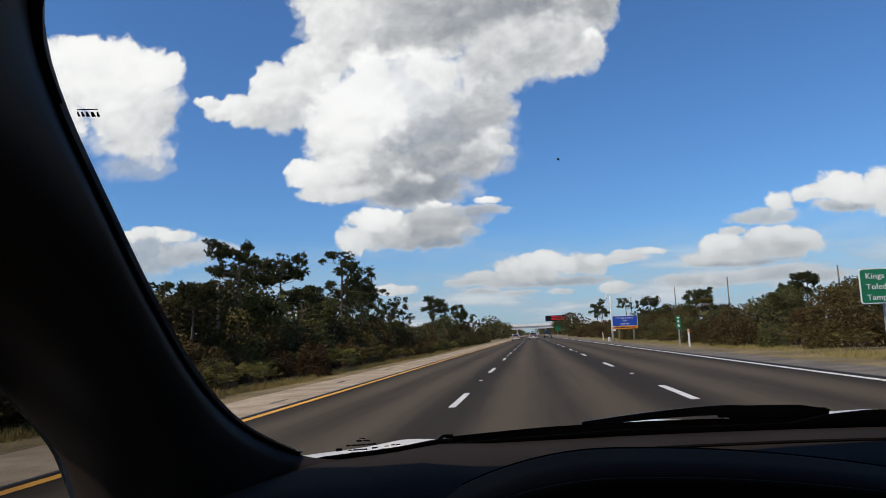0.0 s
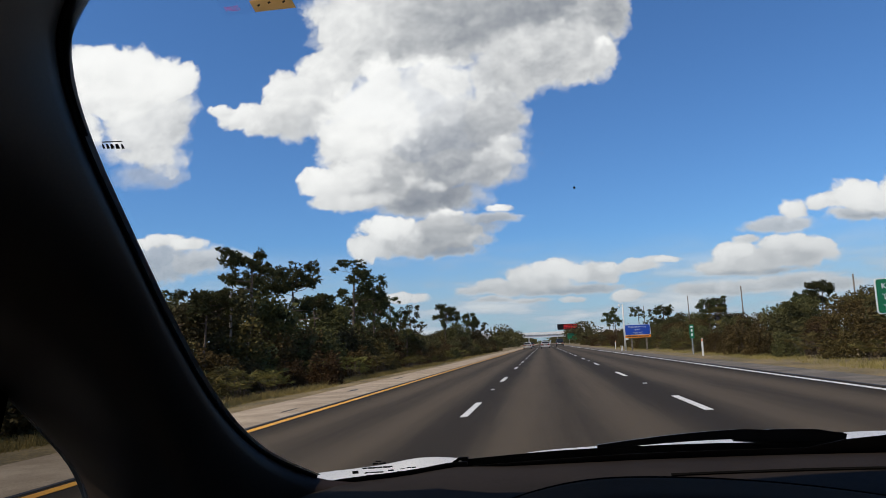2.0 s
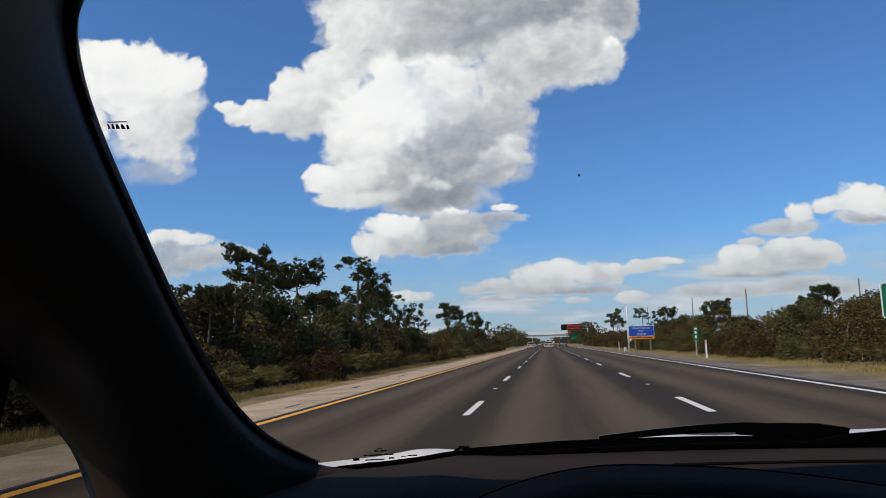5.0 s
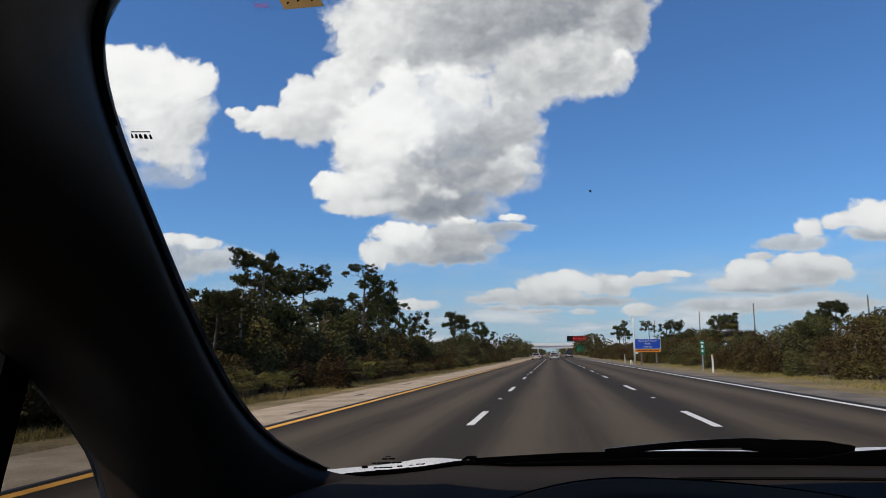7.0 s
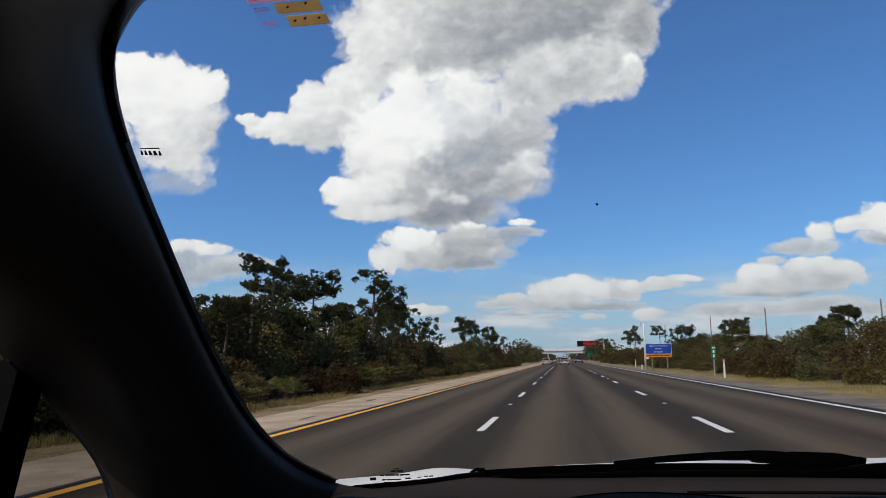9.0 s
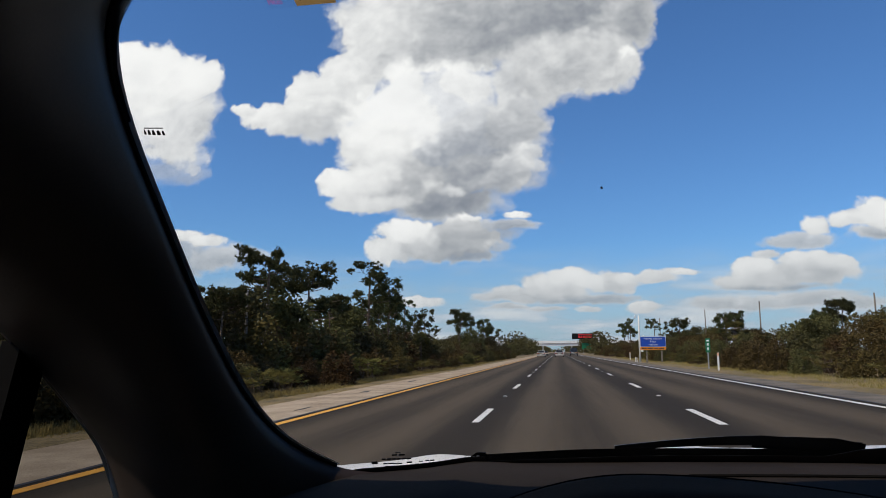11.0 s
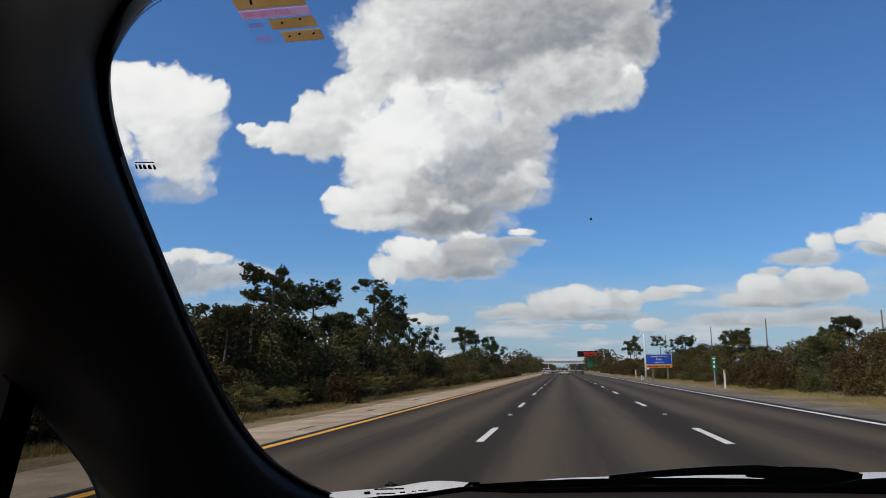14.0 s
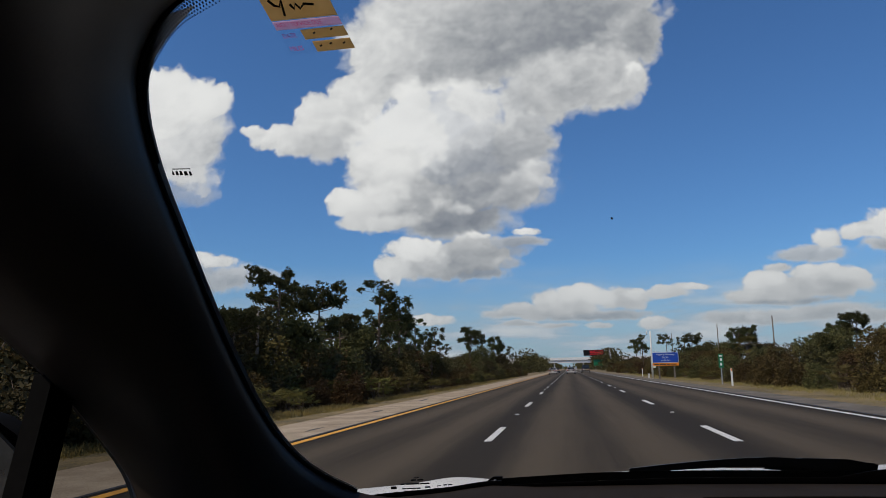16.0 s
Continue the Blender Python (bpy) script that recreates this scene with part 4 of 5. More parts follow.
def camera_pole():
    s = empty("camera_pole", (7.7, 71.0, ground_z(7.7)), 0)
    part("mast", tube([(0, 0, -0.3), (0, 0, 2.2), (0, 0, 4.35)], [0.10, 0.085, 0.065], 12), POLE_WHITE, s, smooth=True)
    arm = part("arm", tube([(0, 0, 4.25), (-0.15, 0, 4.42), (-0.32, 0, 4.36)], [0.02, 0.018, 0.016], 8), STEEL, s, smooth=True)
    head = part("camera_dome", tube([(-0.32, 0, 4.38), (-0.32, 0, 4.28), (-0.32, 0, 4.16), (-0.32, 0, 4.10)], [0.04, 0.075, 0.07, 0.03], 12), SIGN_WHITE, s, "white dome camera housing", smooth=True)
    part("lens", tube([(-0.32, 0, 4.10), (-0.32, 0, 4.05)], [0.045, 0.02], 10), CAR_GLASS, head)
    part("cabinet", box(0.10, 0.32, -0.12, 0.12, 0.95, 1.45, 0.015), SIGN_WHITE, s, "white equipment box")
    for x in (-0.42, -0.30):
        part("conduit", tube([(x, -0.1, -0.2), (x, -0.1, 0.42)], [0.035, 0.035], 8), SIGN_WHITE, s)
    return tagged(s, "tall pale traffic camera pole beside the outer shoulder", "pole")


def message_sign():
    s = empty("message_sign", (0, 290, 0))
    part("mast", tube([(16.0, 0, -0.2), (16.0, 0, 8.4)], [0.35, 0.26], 12), STEEL, s, smooth=True)
    for z in (6.4, 7.6):
        part("arm", tube([(16.0, 0.2, z), (5.9, 0.2, z)], [0.14, 0.11], 8), STEEL, s)
    cabinet = part("cabinet", box(5.8, 13.8, -0.6, 0.1, 5.9, 8.1, 0.05), WIPER_BLACK, s, "black message board cabinet")
    rr = random.Random(2)
    for z in (7.45, 6.85, 6.3):
        x = 8.2
        while x < 13.0:
            w = rr.uniform(0.35, 1.0)
            part("print_bar", _plate(x, min(x + w, 13.3), -0.63, -0.60, z, z + 0.32), LED_RED, cabinet)
            x += w + 0.22
    g = part("exit_panel", rounded_panel(9.5, 13.0, 2.0, 4.4, 0.7, 0.75, 0.15), SIGN_GREEN, s, "green exit sign panel behind")
    for x in (10.2, 12.4):
        part("post", _plate(x - 0.08, x + 0.08, 0.76, 0.9, -0.2, 4.0), STEEL, s)
    for x in (14.6, 15.2):
        part("guard_post", tube([(x, -3, -0.1), (x, -3, 3.2)], [0.14, 0.14], 8), WEATHERED, s)
    return tagged(s, "black overhead message board with red lit text on a steel mast", "message sign")


def overpass():
    s = empty("overpass", (0, 520, 0))
    part("girder", box(-70, 70, -4, 6, 4.9, 6.5, 0.05), BRIDGE, s, "pale concrete girder")
    part("parapet", box(-70, 70, -4.3, -4.0, 6.2, 8.6, 0.03), BRIDGE, s)
    part("deck", box(-70, 70, -4.5, 6.5, 6.5, 6.7), GREY_SHOULDER, s)
    for x in (-16, -10, 10, 16):
        part("pier", tube([(x, 0, -0.6), (x, 0, 4.9)], [0.5, 0.5], 12), BRIDGE, s)
    for side in (-1, 1):
        v, f = _plate(0, 1, -6, 8, -0.6, 4.9)
        v = [(side * (18 if x == 0 and z > 0 else 20 if x == 0 else 70), y, z) for x, y, z in v]
        part("embankment", (v, f), TURF, s)
    return tagged(s, "distant pale concrete overpass crossing the highway", "bridge")


def utility_pole(x, y, height, name="utility_pole"):
    s = empty(name, (x, y, ground_z(x)))
    part("shaft", tube([(0, 0, -0.3), (0, 0, height)], [0.085, 0.06], 8), WEATHERED, s, smooth=True)
    part("cap", tube([(0, 0, height), (0, 0, height + 0.04)], [0.08, 0.05], 8), STEEL, s)
    return tagged(s, "bare weathered timber pole among the roadside trees", "pole", "timber poles")


def delineator(x, y):
    s = empty("delineator_post", (x, y, ground_z(x) - 0.05))
    part("stake", _plate(-0.045, 0.045, -0.012, 0.012, -0.2, 0.95), SIGN_WHITE, s)
    part("reflector", _plate(-0.035, 0.035, -0.018, -0.012, 0.80, 0.92), SIGN_ORANGE, s, "amber reflector")
    return tagged(s, "slim white roadside delineator post in dry grass", "marker post", "delineator posts")


def billboard():
    s = empty("billboard", (42, 125, ground_z(42) - 2.2), -12)
    part("mast", tube([(0, 0.2, -0.2), (0, 0.2, 6.3)], [0.2, 0.2], 10), STEEL, s)
    board = part("board", box(-2.2, 2.2, -0.1, 0.1, 6.1, 7.7, 0.03), SIGN_WHITE, s, "white billboard panel")
    part("picture_panel", _plate(-2.1, -1.3, -0.13, -0.10, 6.2, 7.6), SIGN_BLUE, board, "blue picture panel")
    part("picture_panel", _plate(-1.28, -0.1, -0.13, -0.10, 6.2, 7.6), SIGN_GREEN, board, "green picture panel")
    part("picture_panel", tube([(-0.45, -0.15, 6.9), (-0.45, -0.132, 6.9)], [0.35, 0.35], 16), TAIL_RED, board, "red round mark")
    return tagged(s, "white roadside billboard with green and red panels above scrub", "billboard")


def mile_marker():
    s = empty("mile_marker", (8.6, 44.0, ground_z(8.6) - 0.05))
    part("post", i_post(0, 0.05, -0.3, 1.75, 0.06, 0.06), STEEL, s)
    plate = part("plate", rounded_panel(-0.13, 0.13, 0.95, 1.75, -0.008, 0.008, 0.03), SIGN_GREEN, s, "narrow green plate")
    for z, h, w in ((1.58, 0.08, 0.16), (1.34, 0.15, 0.10), (1.08, 0.15, 0.10)):
        part("print_bar", _plate(-w / 2, w / 2, -0.012, -0.008, z, z + h), SIGN_WHITE, plate)
    return tagged(s, "narrow green mile marker on a steel post in dry grass", "road sign")


mile_marker()
guide_sign()
radio_sign()
camera_pole()
message_sign()
overpass()
for x, y, h in ((-13.4, 30.0, 4.1), (20.5, 78, 5.9), (19.0, 98, 6.2), (19.0, 140, 7.0), (18.0, 190, 8.0), (25.0, 62, 5.4)):
    utility_pole(x, y, h)
for x, y in ((8.3, 40.0), (8.4, 88.0)):
    delineator(x, y)
billboard()


def wheel(parent, x, y, z, radius=0.33, width=0.22):
    w = part("wheel", tube([(x - width / 2, y, z), (x - width / 2 + 0.03, y, z), (x + width / 2 - 0.03, y, z), (x + width / 2, y, z)], [radius * 0.9, radius, radius, radius * 0.9], 20), TYRE, parent, "black tyre", smooth=True)
    part("rim", tube([(x - width / 2 - 0.01, y, z), (x + width / 2 + 0.01, y, z)], [radius * 0.6, radius * 0.6], 16), RIM, w)


def traffic_car(x, y, paint, label, tall=1.45, wide=1.8):
    s = empty("car", (x, y, SLOPE * x))
    w = wide / 2

    def hull(u, v):
        # along the car's length u, round its section v
        prof = ((0.0, 0.55, 0.92), (0.04, 0.35, 0.98), (0.5, 0.28, 1.0), (0.95, 0.33, 0.97), (1.0, 0.5, 0.80))
        k = min(3, int(u * 4))
        a, b, t = prof[k], prof[k + 1], u * 4 - k
        z0, ww = a[1] + (b[1] - a[1]) * t, (a[2] + (b[2] - a[2]) * t) * w
        an = math.pi * v
        return (-ww * max(-1, min(1, math.cos(an) * 1.35)), -2.2 + 4.4 * u, z0 + (0.98 - z0) * min(1, math.sin(an) * 1.5))
    part("body", sheet(hull, 12, 12, lambda v: (0, 0, -0.02)), paint, s, smooth=True)
    part("cabin", joined(([(-w * 0.92, -1.95, 0.95), (w * 0.92, -1.95, 0.95), (w * 0.92, 1.1, 0.95), (-w * 0.92, 1.1, 0.95),
                           (-w * 0.74, -1.35, tall), (w * 0.74, -1.35, tall), (w * 0.74, 0.3, tall), (-w * 0.74, 0.3, tall)],
                          [(0, 1, 5, 4), (1, 2, 6, 5), (2, 3, 7, 6), (3, 0, 4, 7), (4, 5, 6, 7), (3, 2, 1, 0)])), paint, s)
    part("rear_window", ([(-w * 0.80, -1.90, 1.03), (w * 0.80, -1.90, 1.03), (w * 0.68, -1.44, tall - 0.06), (-w * 0.68, -1.44, tall - 0.06),
                          (-w * 0.80, -1.87, 1.03), (w * 0.80, -1.87, 1.03), (w * 0.68, -1.41, tall - 0.06), (-w * 0.68, -1.41, tall - 0.06)],
                         [(0, 1, 2, 3), (7, 6, 5, 4), (0, 4, 5, 1), (1, 5, 6, 2), (2, 6, 7, 3), (3, 7, 4, 0)]), CAR_GLASS, s)
    for side in (-1, 1):
        part("tail_light", box(side * w * 0.78 - 0.14, side * w * 0.78 + 0.14, -2.23, -2.14, 0.74, 0.90, 0.02), TAIL_RED, s, "red tail light")
        for yy in (-1.35, 1.4):
            wheel(s, side * (w - 0.12), yy, 0.32)
    part("bumper", box(-w * 0.95, w * 0.95, -2.28, -2.10, 0.36, 0.58, 0.05), paint, s)
    part("number_plate", box(-0.26, 0.26, -2.30, -2.27, 0.62, 0.74, 0.005), SIGN_WHITE, s)
    return tagged(s, label, "car", "traffic ahead")


traffic_car(0.35, 150, BODY_WHITE, "white car far ahead in the middle lane")
traffic_car(-3.4, 158, BODY_WHITE, "white car far ahead in the inner lane")
traffic_car(-3.3, 195, CAR_DARK, "dark car far ahead in the inner lane")
traffic_car(3.9, 180, CAR_DARK, "dark tall vehicle far ahead in the outer lane", 1.9, 2.0)

# ---------- the car that carries the camera ----------
XC = 0.37                       # the car's middle
EYE = Vector((0.0, 0.0, 1.18))
# the car leans back a little on its springs, round the driver's eye
LEAN = Matrix.Translation(EYE) @ pose(0, 0, 0, 0.40, 0, 0) @ Matrix.Translation(-EYE)
own = empty("car", (0, 0, 0))
own.matrix_basis = LEAN
tagged(own, "white car seen from its driver's seat, with a dark charcoal cabin", "car")


def glass_y(x, z):
    return 0.97 - 0.75 * (z - 0.98) - 0.25 * (x - XC) ** 2


def on_glass(x, z, inside=0.0):
    return Vector((x, glass_y(x, z) - inside, z))


def curve_at(points, t):
    """A smooth curve through points, t in 0..1."""
    n = len(points) - 1
    k = min(n - 1, int(t * n))
    f = t * n - k
    p = [Vector(points[max(0, min(n, i))]) for i in (k - 1, k, k + 1, k + 2)]
    return 0.5 * (2 * p[1] + (p[2] - p[0]) * f + (2 * p[0] - 5 * p[1] + 4 * p[2] - p[3]) * f * f + (3 * p[1] - p[0] - 3 * p[2] + p[3]) * f ** 3)


def side_x(z):
    return -0.55 + 0.12 * (z - 0.95)


# windshield
part("windshield", sheet(lambda u, v: on_glass(-0.42 + 1.58 * u, 0.985 + 0.60 * v, -0.004), 24, 10), GLASS, own, "clear windshield with faint smudges", smooth=True).visible_shadow = False

# the pillar: its edge at the glass, and its edge at the door window
EDGE = [(-0.16, 1.022), (-0.20, 1.028), (-0.255, 1.040), (-0.303, 1.076), (-0.331, 1.130), (-0.347, 1.212), (-0.356, 1.300), (-0.361, 1.370), (-0.357, 1.418),
        (-0.341, 1.454), (-0.297, 1.492), (-0.20, 1.525), (-0.05, 1.545)]
FLANK = [(-0.46, 0.90, 0.86), (-0.50, 0.88, 0.90), (-0.535, 0.86, 0.95), (-0.541, 0.835, 1.010), (-0.537, 0.800, 1.055), (-0.530, 0.735, 1.105), (-0.523, 0.640, 1.172),
         (-0.517, 0.560, 1.216), (-0.508, 0.47, 1.262), (-0.498, 0.38, 1.305), (-0.480, 0.26, 1.360), (-0.45, 0.12, 1.40), (-0.42, 0.0, 1.43)]


def pillar_skin(u, v):
    a = curve_at([on_glass(x, z, 0.006) for x, z in EDGE], u)
    b = curve_at(FLANK, u)
    m = (a + b) / 2
    m = m + (EYE - m).normalized() * 0.10
    foot = max(0.0, min(1.0, (0.46 - u) / 0.2))
    m = m + Vector((0.03, -0.02, -0.07)) * foot
    return a * (1 - v) ** 2 + m * 2 * v * (1 - v) + b * v * v


part("pillar_trim", sheet(pillar_skin, 60, 16, lambda p: (p - EYE).normalized() * 0.005), PILLAR, own, "dark grey moulded pillar trim", smooth=True)
gasket = [on_glass(x, z, 0.004) for x, z in EDGE[2:]]
part("glass_gasket", tube([curve_at(gasket, i / 60) for i in range(61)], [0.0026] * 61, 6), RUBBER, own, "black rubber glass seal", smooth=True)


# dotted frit round the glass's upper corner
def frit_dots():
    verts, faces = [], []
    line = [curve_at([Vector((x, z, 0)) for x, z in EDGE], i / 320) for i in range(321)]
    for i in range(188, 320):
        p, q = line[i], line[min(i + 1, 320)]
        d = (q - p).normalized()
        inward = Vector((d.y, -d.x, 0))
        grow = min(1.0, max(0.25, (i - 188) / 80))
        rows = 6
        for k in range(rows):
            c = p + inward * (0.001 + 0.0021 * k * grow) + d * (0.5 if k % 2 else 0) * 0.0022
            s = 0.00115 * (1 - 0.5 * k / rows)
            n = len(verts)
            for j in range(6):
                a = j * math.pi / 3
                verts.append(on_glass(c.x + s * math.cos(a), c.y + s * math.sin(a), 0.0015))
            faces.append(tuple(range(n, n + 6)))
    return verts, faces


part("frit_dots", frit_dots(), FRIT, own, "black dotted glass border", kind="stuff")


def base_z(x):
    return 1.031 + 0.004 * math.exp(-((x + 0.10) / 0.035) ** 2) + 0.010 * min(1.0, max(0.0, (x + 0.25) / 0.16)) - 0.03 * max(0.0, -0.24 - x) / 0.1


def foot_band(u, v):
    x = -0.105 + 1.25 * u
    low = 1.000
    high = 1.0400 + 0.0060 * min(1.0, u * 1.25 / 0.22) + 0.0135 * min(1.0, max(0.0, (u * 1.25 - 0.43) / 0.04))
    return on_glass(x, low + (high - low) * v, 0.001)


part("foot_band", sheet(foot_band, 30, 3, (0, 0.0008, 0)), FRIT, own, "black printed band along the glass's foot")


part("corner_band", sheet(lambda u, v: on_glass(-0.33 + 0.245 * u, 0.99 + (base_z(-0.33 + 0.245 * u) + 0.0025 - 0.99) * v, 0.001), 20, 3, (0, 0.0008, 0)), FRIT, own, "black printed band at the glass's corner")


# roof, header and closing walls of the cabin
def header(u, v):
    a = curve_at([on_glass(x, z, 0.006) for x, z in EDGE[10:]] + [on_glass(0.37, 1.56, 0.006), on_glass(0.8, 1.545, 0.006), on_glass(1.09, 1.48, 0.006)], u)
    b = Vector((-0.42 + 1.58 * u, -0.2, 1.545 - 0.10 * abs(2 * u - 1) ** 3))
    m = Vector((a.x * 0.7 + b.x * 0.3, 0.28, 1.50 if u > 0.15 else 1.46))
    return a * (1 - v) ** 2 + m * 2 * v * (1 - v) + b * v * v


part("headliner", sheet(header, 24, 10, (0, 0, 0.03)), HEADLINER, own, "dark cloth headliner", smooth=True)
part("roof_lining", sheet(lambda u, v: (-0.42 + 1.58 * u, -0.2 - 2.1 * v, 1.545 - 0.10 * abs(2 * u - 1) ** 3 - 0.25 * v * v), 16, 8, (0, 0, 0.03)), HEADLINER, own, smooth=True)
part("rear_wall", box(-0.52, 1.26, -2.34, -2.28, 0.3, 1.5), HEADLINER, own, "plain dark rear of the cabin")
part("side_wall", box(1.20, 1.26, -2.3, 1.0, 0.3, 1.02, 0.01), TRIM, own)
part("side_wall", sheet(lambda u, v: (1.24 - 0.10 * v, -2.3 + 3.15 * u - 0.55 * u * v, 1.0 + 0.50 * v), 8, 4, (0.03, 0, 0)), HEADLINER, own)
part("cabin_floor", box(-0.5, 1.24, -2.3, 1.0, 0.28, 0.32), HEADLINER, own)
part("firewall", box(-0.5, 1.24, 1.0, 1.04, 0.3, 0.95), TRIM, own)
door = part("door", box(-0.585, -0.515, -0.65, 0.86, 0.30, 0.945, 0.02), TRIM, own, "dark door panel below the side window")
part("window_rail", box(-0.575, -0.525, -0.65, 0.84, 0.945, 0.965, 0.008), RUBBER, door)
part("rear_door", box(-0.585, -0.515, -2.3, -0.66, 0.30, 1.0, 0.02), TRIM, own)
part("centre_pillar", sheet(lambda u, v: (side_x(0.95 + 0.47 * v), -0.75 + 0.16 * u, 0.95 + 0.47 * v), 2, 6, (-0.04, 0, 0)), HEADLINER, own)
part("rear_side_panel", sheet(lambda u, v: (side_x(0.95 + 0.47 * v), -2.3 + 1.56 * u, 0.95 + 0.47 * v), 2, 6, (-0.03, 0, 0)), HEADLINER, own)
part("roof_rail", tube([(-0.405, 0.02, 1.435), (-0.425, -0.4, 1.45), (-0.43, -1.2, 1.44), (-0.43, -2.3, 1.30)], [0.045] * 4, 8), HEADLINER, own, smooth=True)
divider = part("window_divider", ([(x, y + 0.02 - 0.055 * (1.17 - z) / 0.2, z) for x, y, z in _plate(-0.546, -0.524, 0.612, 0.654, 0.94, 1.185)[0]], _plate(0, 1, 0, 1, 0, 1)[1]), RUBBER, own, "black window divider post")
part("quarter_glass", sheet(lambda u, v: (side_x(0.95 + (0.08 + 0.17 * (1 - u)) * v) - 0.012, 0.66 + 0.20 * u, 0.955 + (0.06 + 0.19 * (1 - u)) * v), 6, 4), SIDE_GLASS, own, "small tinted quarter window", smooth=True).visible_shadow = False
part("door_glass", sheet(lambda u, v: (side_x(0.95 + 0.4 * v) - 0.012, -0.64 + 1.27 * u - 0.5 * u * v * 0.6, 0.955 + (0.42 - 0.21 * u) * v), 8, 4), SIDE_GLASS, own, "tinted driver's window", smooth=True).visible_shadow = False


# side mirror on the door
def mirror_shell(u, v):
    a = 2 * math.pi * u
    s = (0.35, 0.85, 1.0, 0.97)[min(3, int(v * 3.999))]
    return (-0.728 + 0.115 * s * math.cos(a) * (1.15 if math.cos(a) > 0 else 1.0), 0.79 - 0.08 * v, 1.075 + 0.075 * s * math.sin(a))


mirror = part("side_mirror", sheet(mirror_shell, 20, 3, None), RUBBER, own, "black side mirror housing", smooth=True)
# dark window glass, not silver: the mirror's dark reflection is put into its colour
part("mirror_glass", ([(-0.728 + 0.10 * math.cos(i * math.pi / 8) * (1.12 if math.cos(i * math.pi / 8) > 0 else 1), 0.709, 1.075 + 0.063 * math.sin(i * math.pi / 8)) for i in range(16)] +
                      [(-0.728 + 0.10 * math.cos(i * math.pi / 8) * (1.12 if math.cos(i * math.pi / 8) > 0 else 1), 0.715, 1.075 + 0.063 * math.sin(i * math.pi / 8)) for i in range(16)],
                     [tuple(range(16)), tuple(range(31, 15, -1))] + [(i, i + 16, (i + 1) % 16 + 16, (i + 1) % 16) for i in range(16)]), CAR_GLASS, mirror, "mirror glass coloured dark for its dark reflection")
part("mirror_arm", box(-0.68, -0.54, 0.73, 0.78, 0.945, 0.97, 0.012), TRIM, mirror)


# dashboard: pad up to the glass, instrument hood with a dark lip, a seam and a left end cap
def pad(u, v):
    x = -0.44 + 1.58 * u
    back = on_glass(x, base_z(x), 0.004)
    y = back.y + 0.01 - (back.y - 0.40) * v
    fall = 0.0 if v < 0.45 else -0.30 * (v - 0.45) ** 1.5
    z = base_z(x) - 0.004 + 0.010 * math.sin(math.pi * min(1.0, v / 0.55)) * (1 if x > 0.1 else 0.6) + fall
    return (x, y, z)


part("dash_pad", sheet(pad, 60, 30, (0, 0, -0.05)), DASH, own, "textured charcoal dashboard pad", smooth=True)


def hood_shell(u, v):
    # a steep fall on the outer side, a long one towards the middle of the car
    x = 0.075 + (-0.27 * (1 - u / 0.4) if u < 0.4 else 0.42 * (u - 0.4) / 0.6)
    drop = (1.7 if x < 0.075 else 0.42) * (x - 0.075) ** 2
    y = 0.556 + 0.14 * v
    crown = 1.0650 - drop - 0.007 * (1 - min(1.0, v * 4)) ** 2 - (0.035 * (v - 0.7) / 0.3 if v > 0.7 else 0)
    return (x, y, crown)


part("instrument_hood", sheet(hood_shell, 40, 16, (0, 0, -0.016)), HOOD_PAD, own, "arched instrument hood", smooth=True)
part("hood_rim", tube([Vector(hood_shell(i / 40, 0.0)) + Vector((0, 0.002, -0.003)) for i in range(41)], [0.0045] * 41, 8), HOOD_PAD, own, "rolled near edge of the instrument hood", smooth=True)
part("hood_crease", tube([Vector(hood_shell(i / 40, 0.70)) + Vector((0, 0, -0.0006)) for i in range(41)], [0.0016] * 41, 6), RUBBER, own, "dark crease along the hood", smooth=True)
part("instrument_face", box(-0.14, 0.40, 0.62, 0.64, 0.88, 1.025, 0.01), RUBBER, own, "dark instrument panel")
seam = [(0.13 + 0.75 * i / 20, 0.755 + 0.015 * math.sin(i * 0.3)) for i in range(21)]
part("dash_seam", tube([(x, y, pad((x + 0.44) / 1.58, (on_glass(x, base_z(x), 0.004).y + 0.01 - y) / (on_glass(x, base_z(x), 0.004).y - 0.40))[2] + 0.0006) for x, y in seam], [0.0022] * 21, 6), RUBBER, own, "dark panel seam")
part("airbag_seam", tube([(x, y - 0.10 - 0.02 * abs(x - 0.5), pad((x + 0.44) / 1.58, (on_glass(x, base_z(x), 0.004).y + 0.01 - y + 0.10 + 0.02 * abs(x - 0.5)) / (on_glass(x, base_z(x), 0.004).y - 0.40))[2] + 0.0006) for x, y in seam], [0.0016] * 21, 6), RUBBER, own)


# bonnet, cowl, outer body
def bonnet_z(x, y):
    top = 1.0125 - 0.038 * ((x - 0.45) / 0.8) ** 2 + 0.0065 * min(1.0, max(0.0, (x - 0.38) / 0.15)) + 0.005 * math.exp(-((x - 0.19) / 0.05) ** 2)
    top += 0.006 * math.exp(-((x + 0.21) / 0.05) ** 2) - 0.009 * math.exp(-((x + 0.085) / 0.05) ** 2)
    ahead_ = max(0.0, y - 1.25)
    return top - (1.175 - top) / 1.25 * ahead_ - 0.16 * ahead_ ** 2


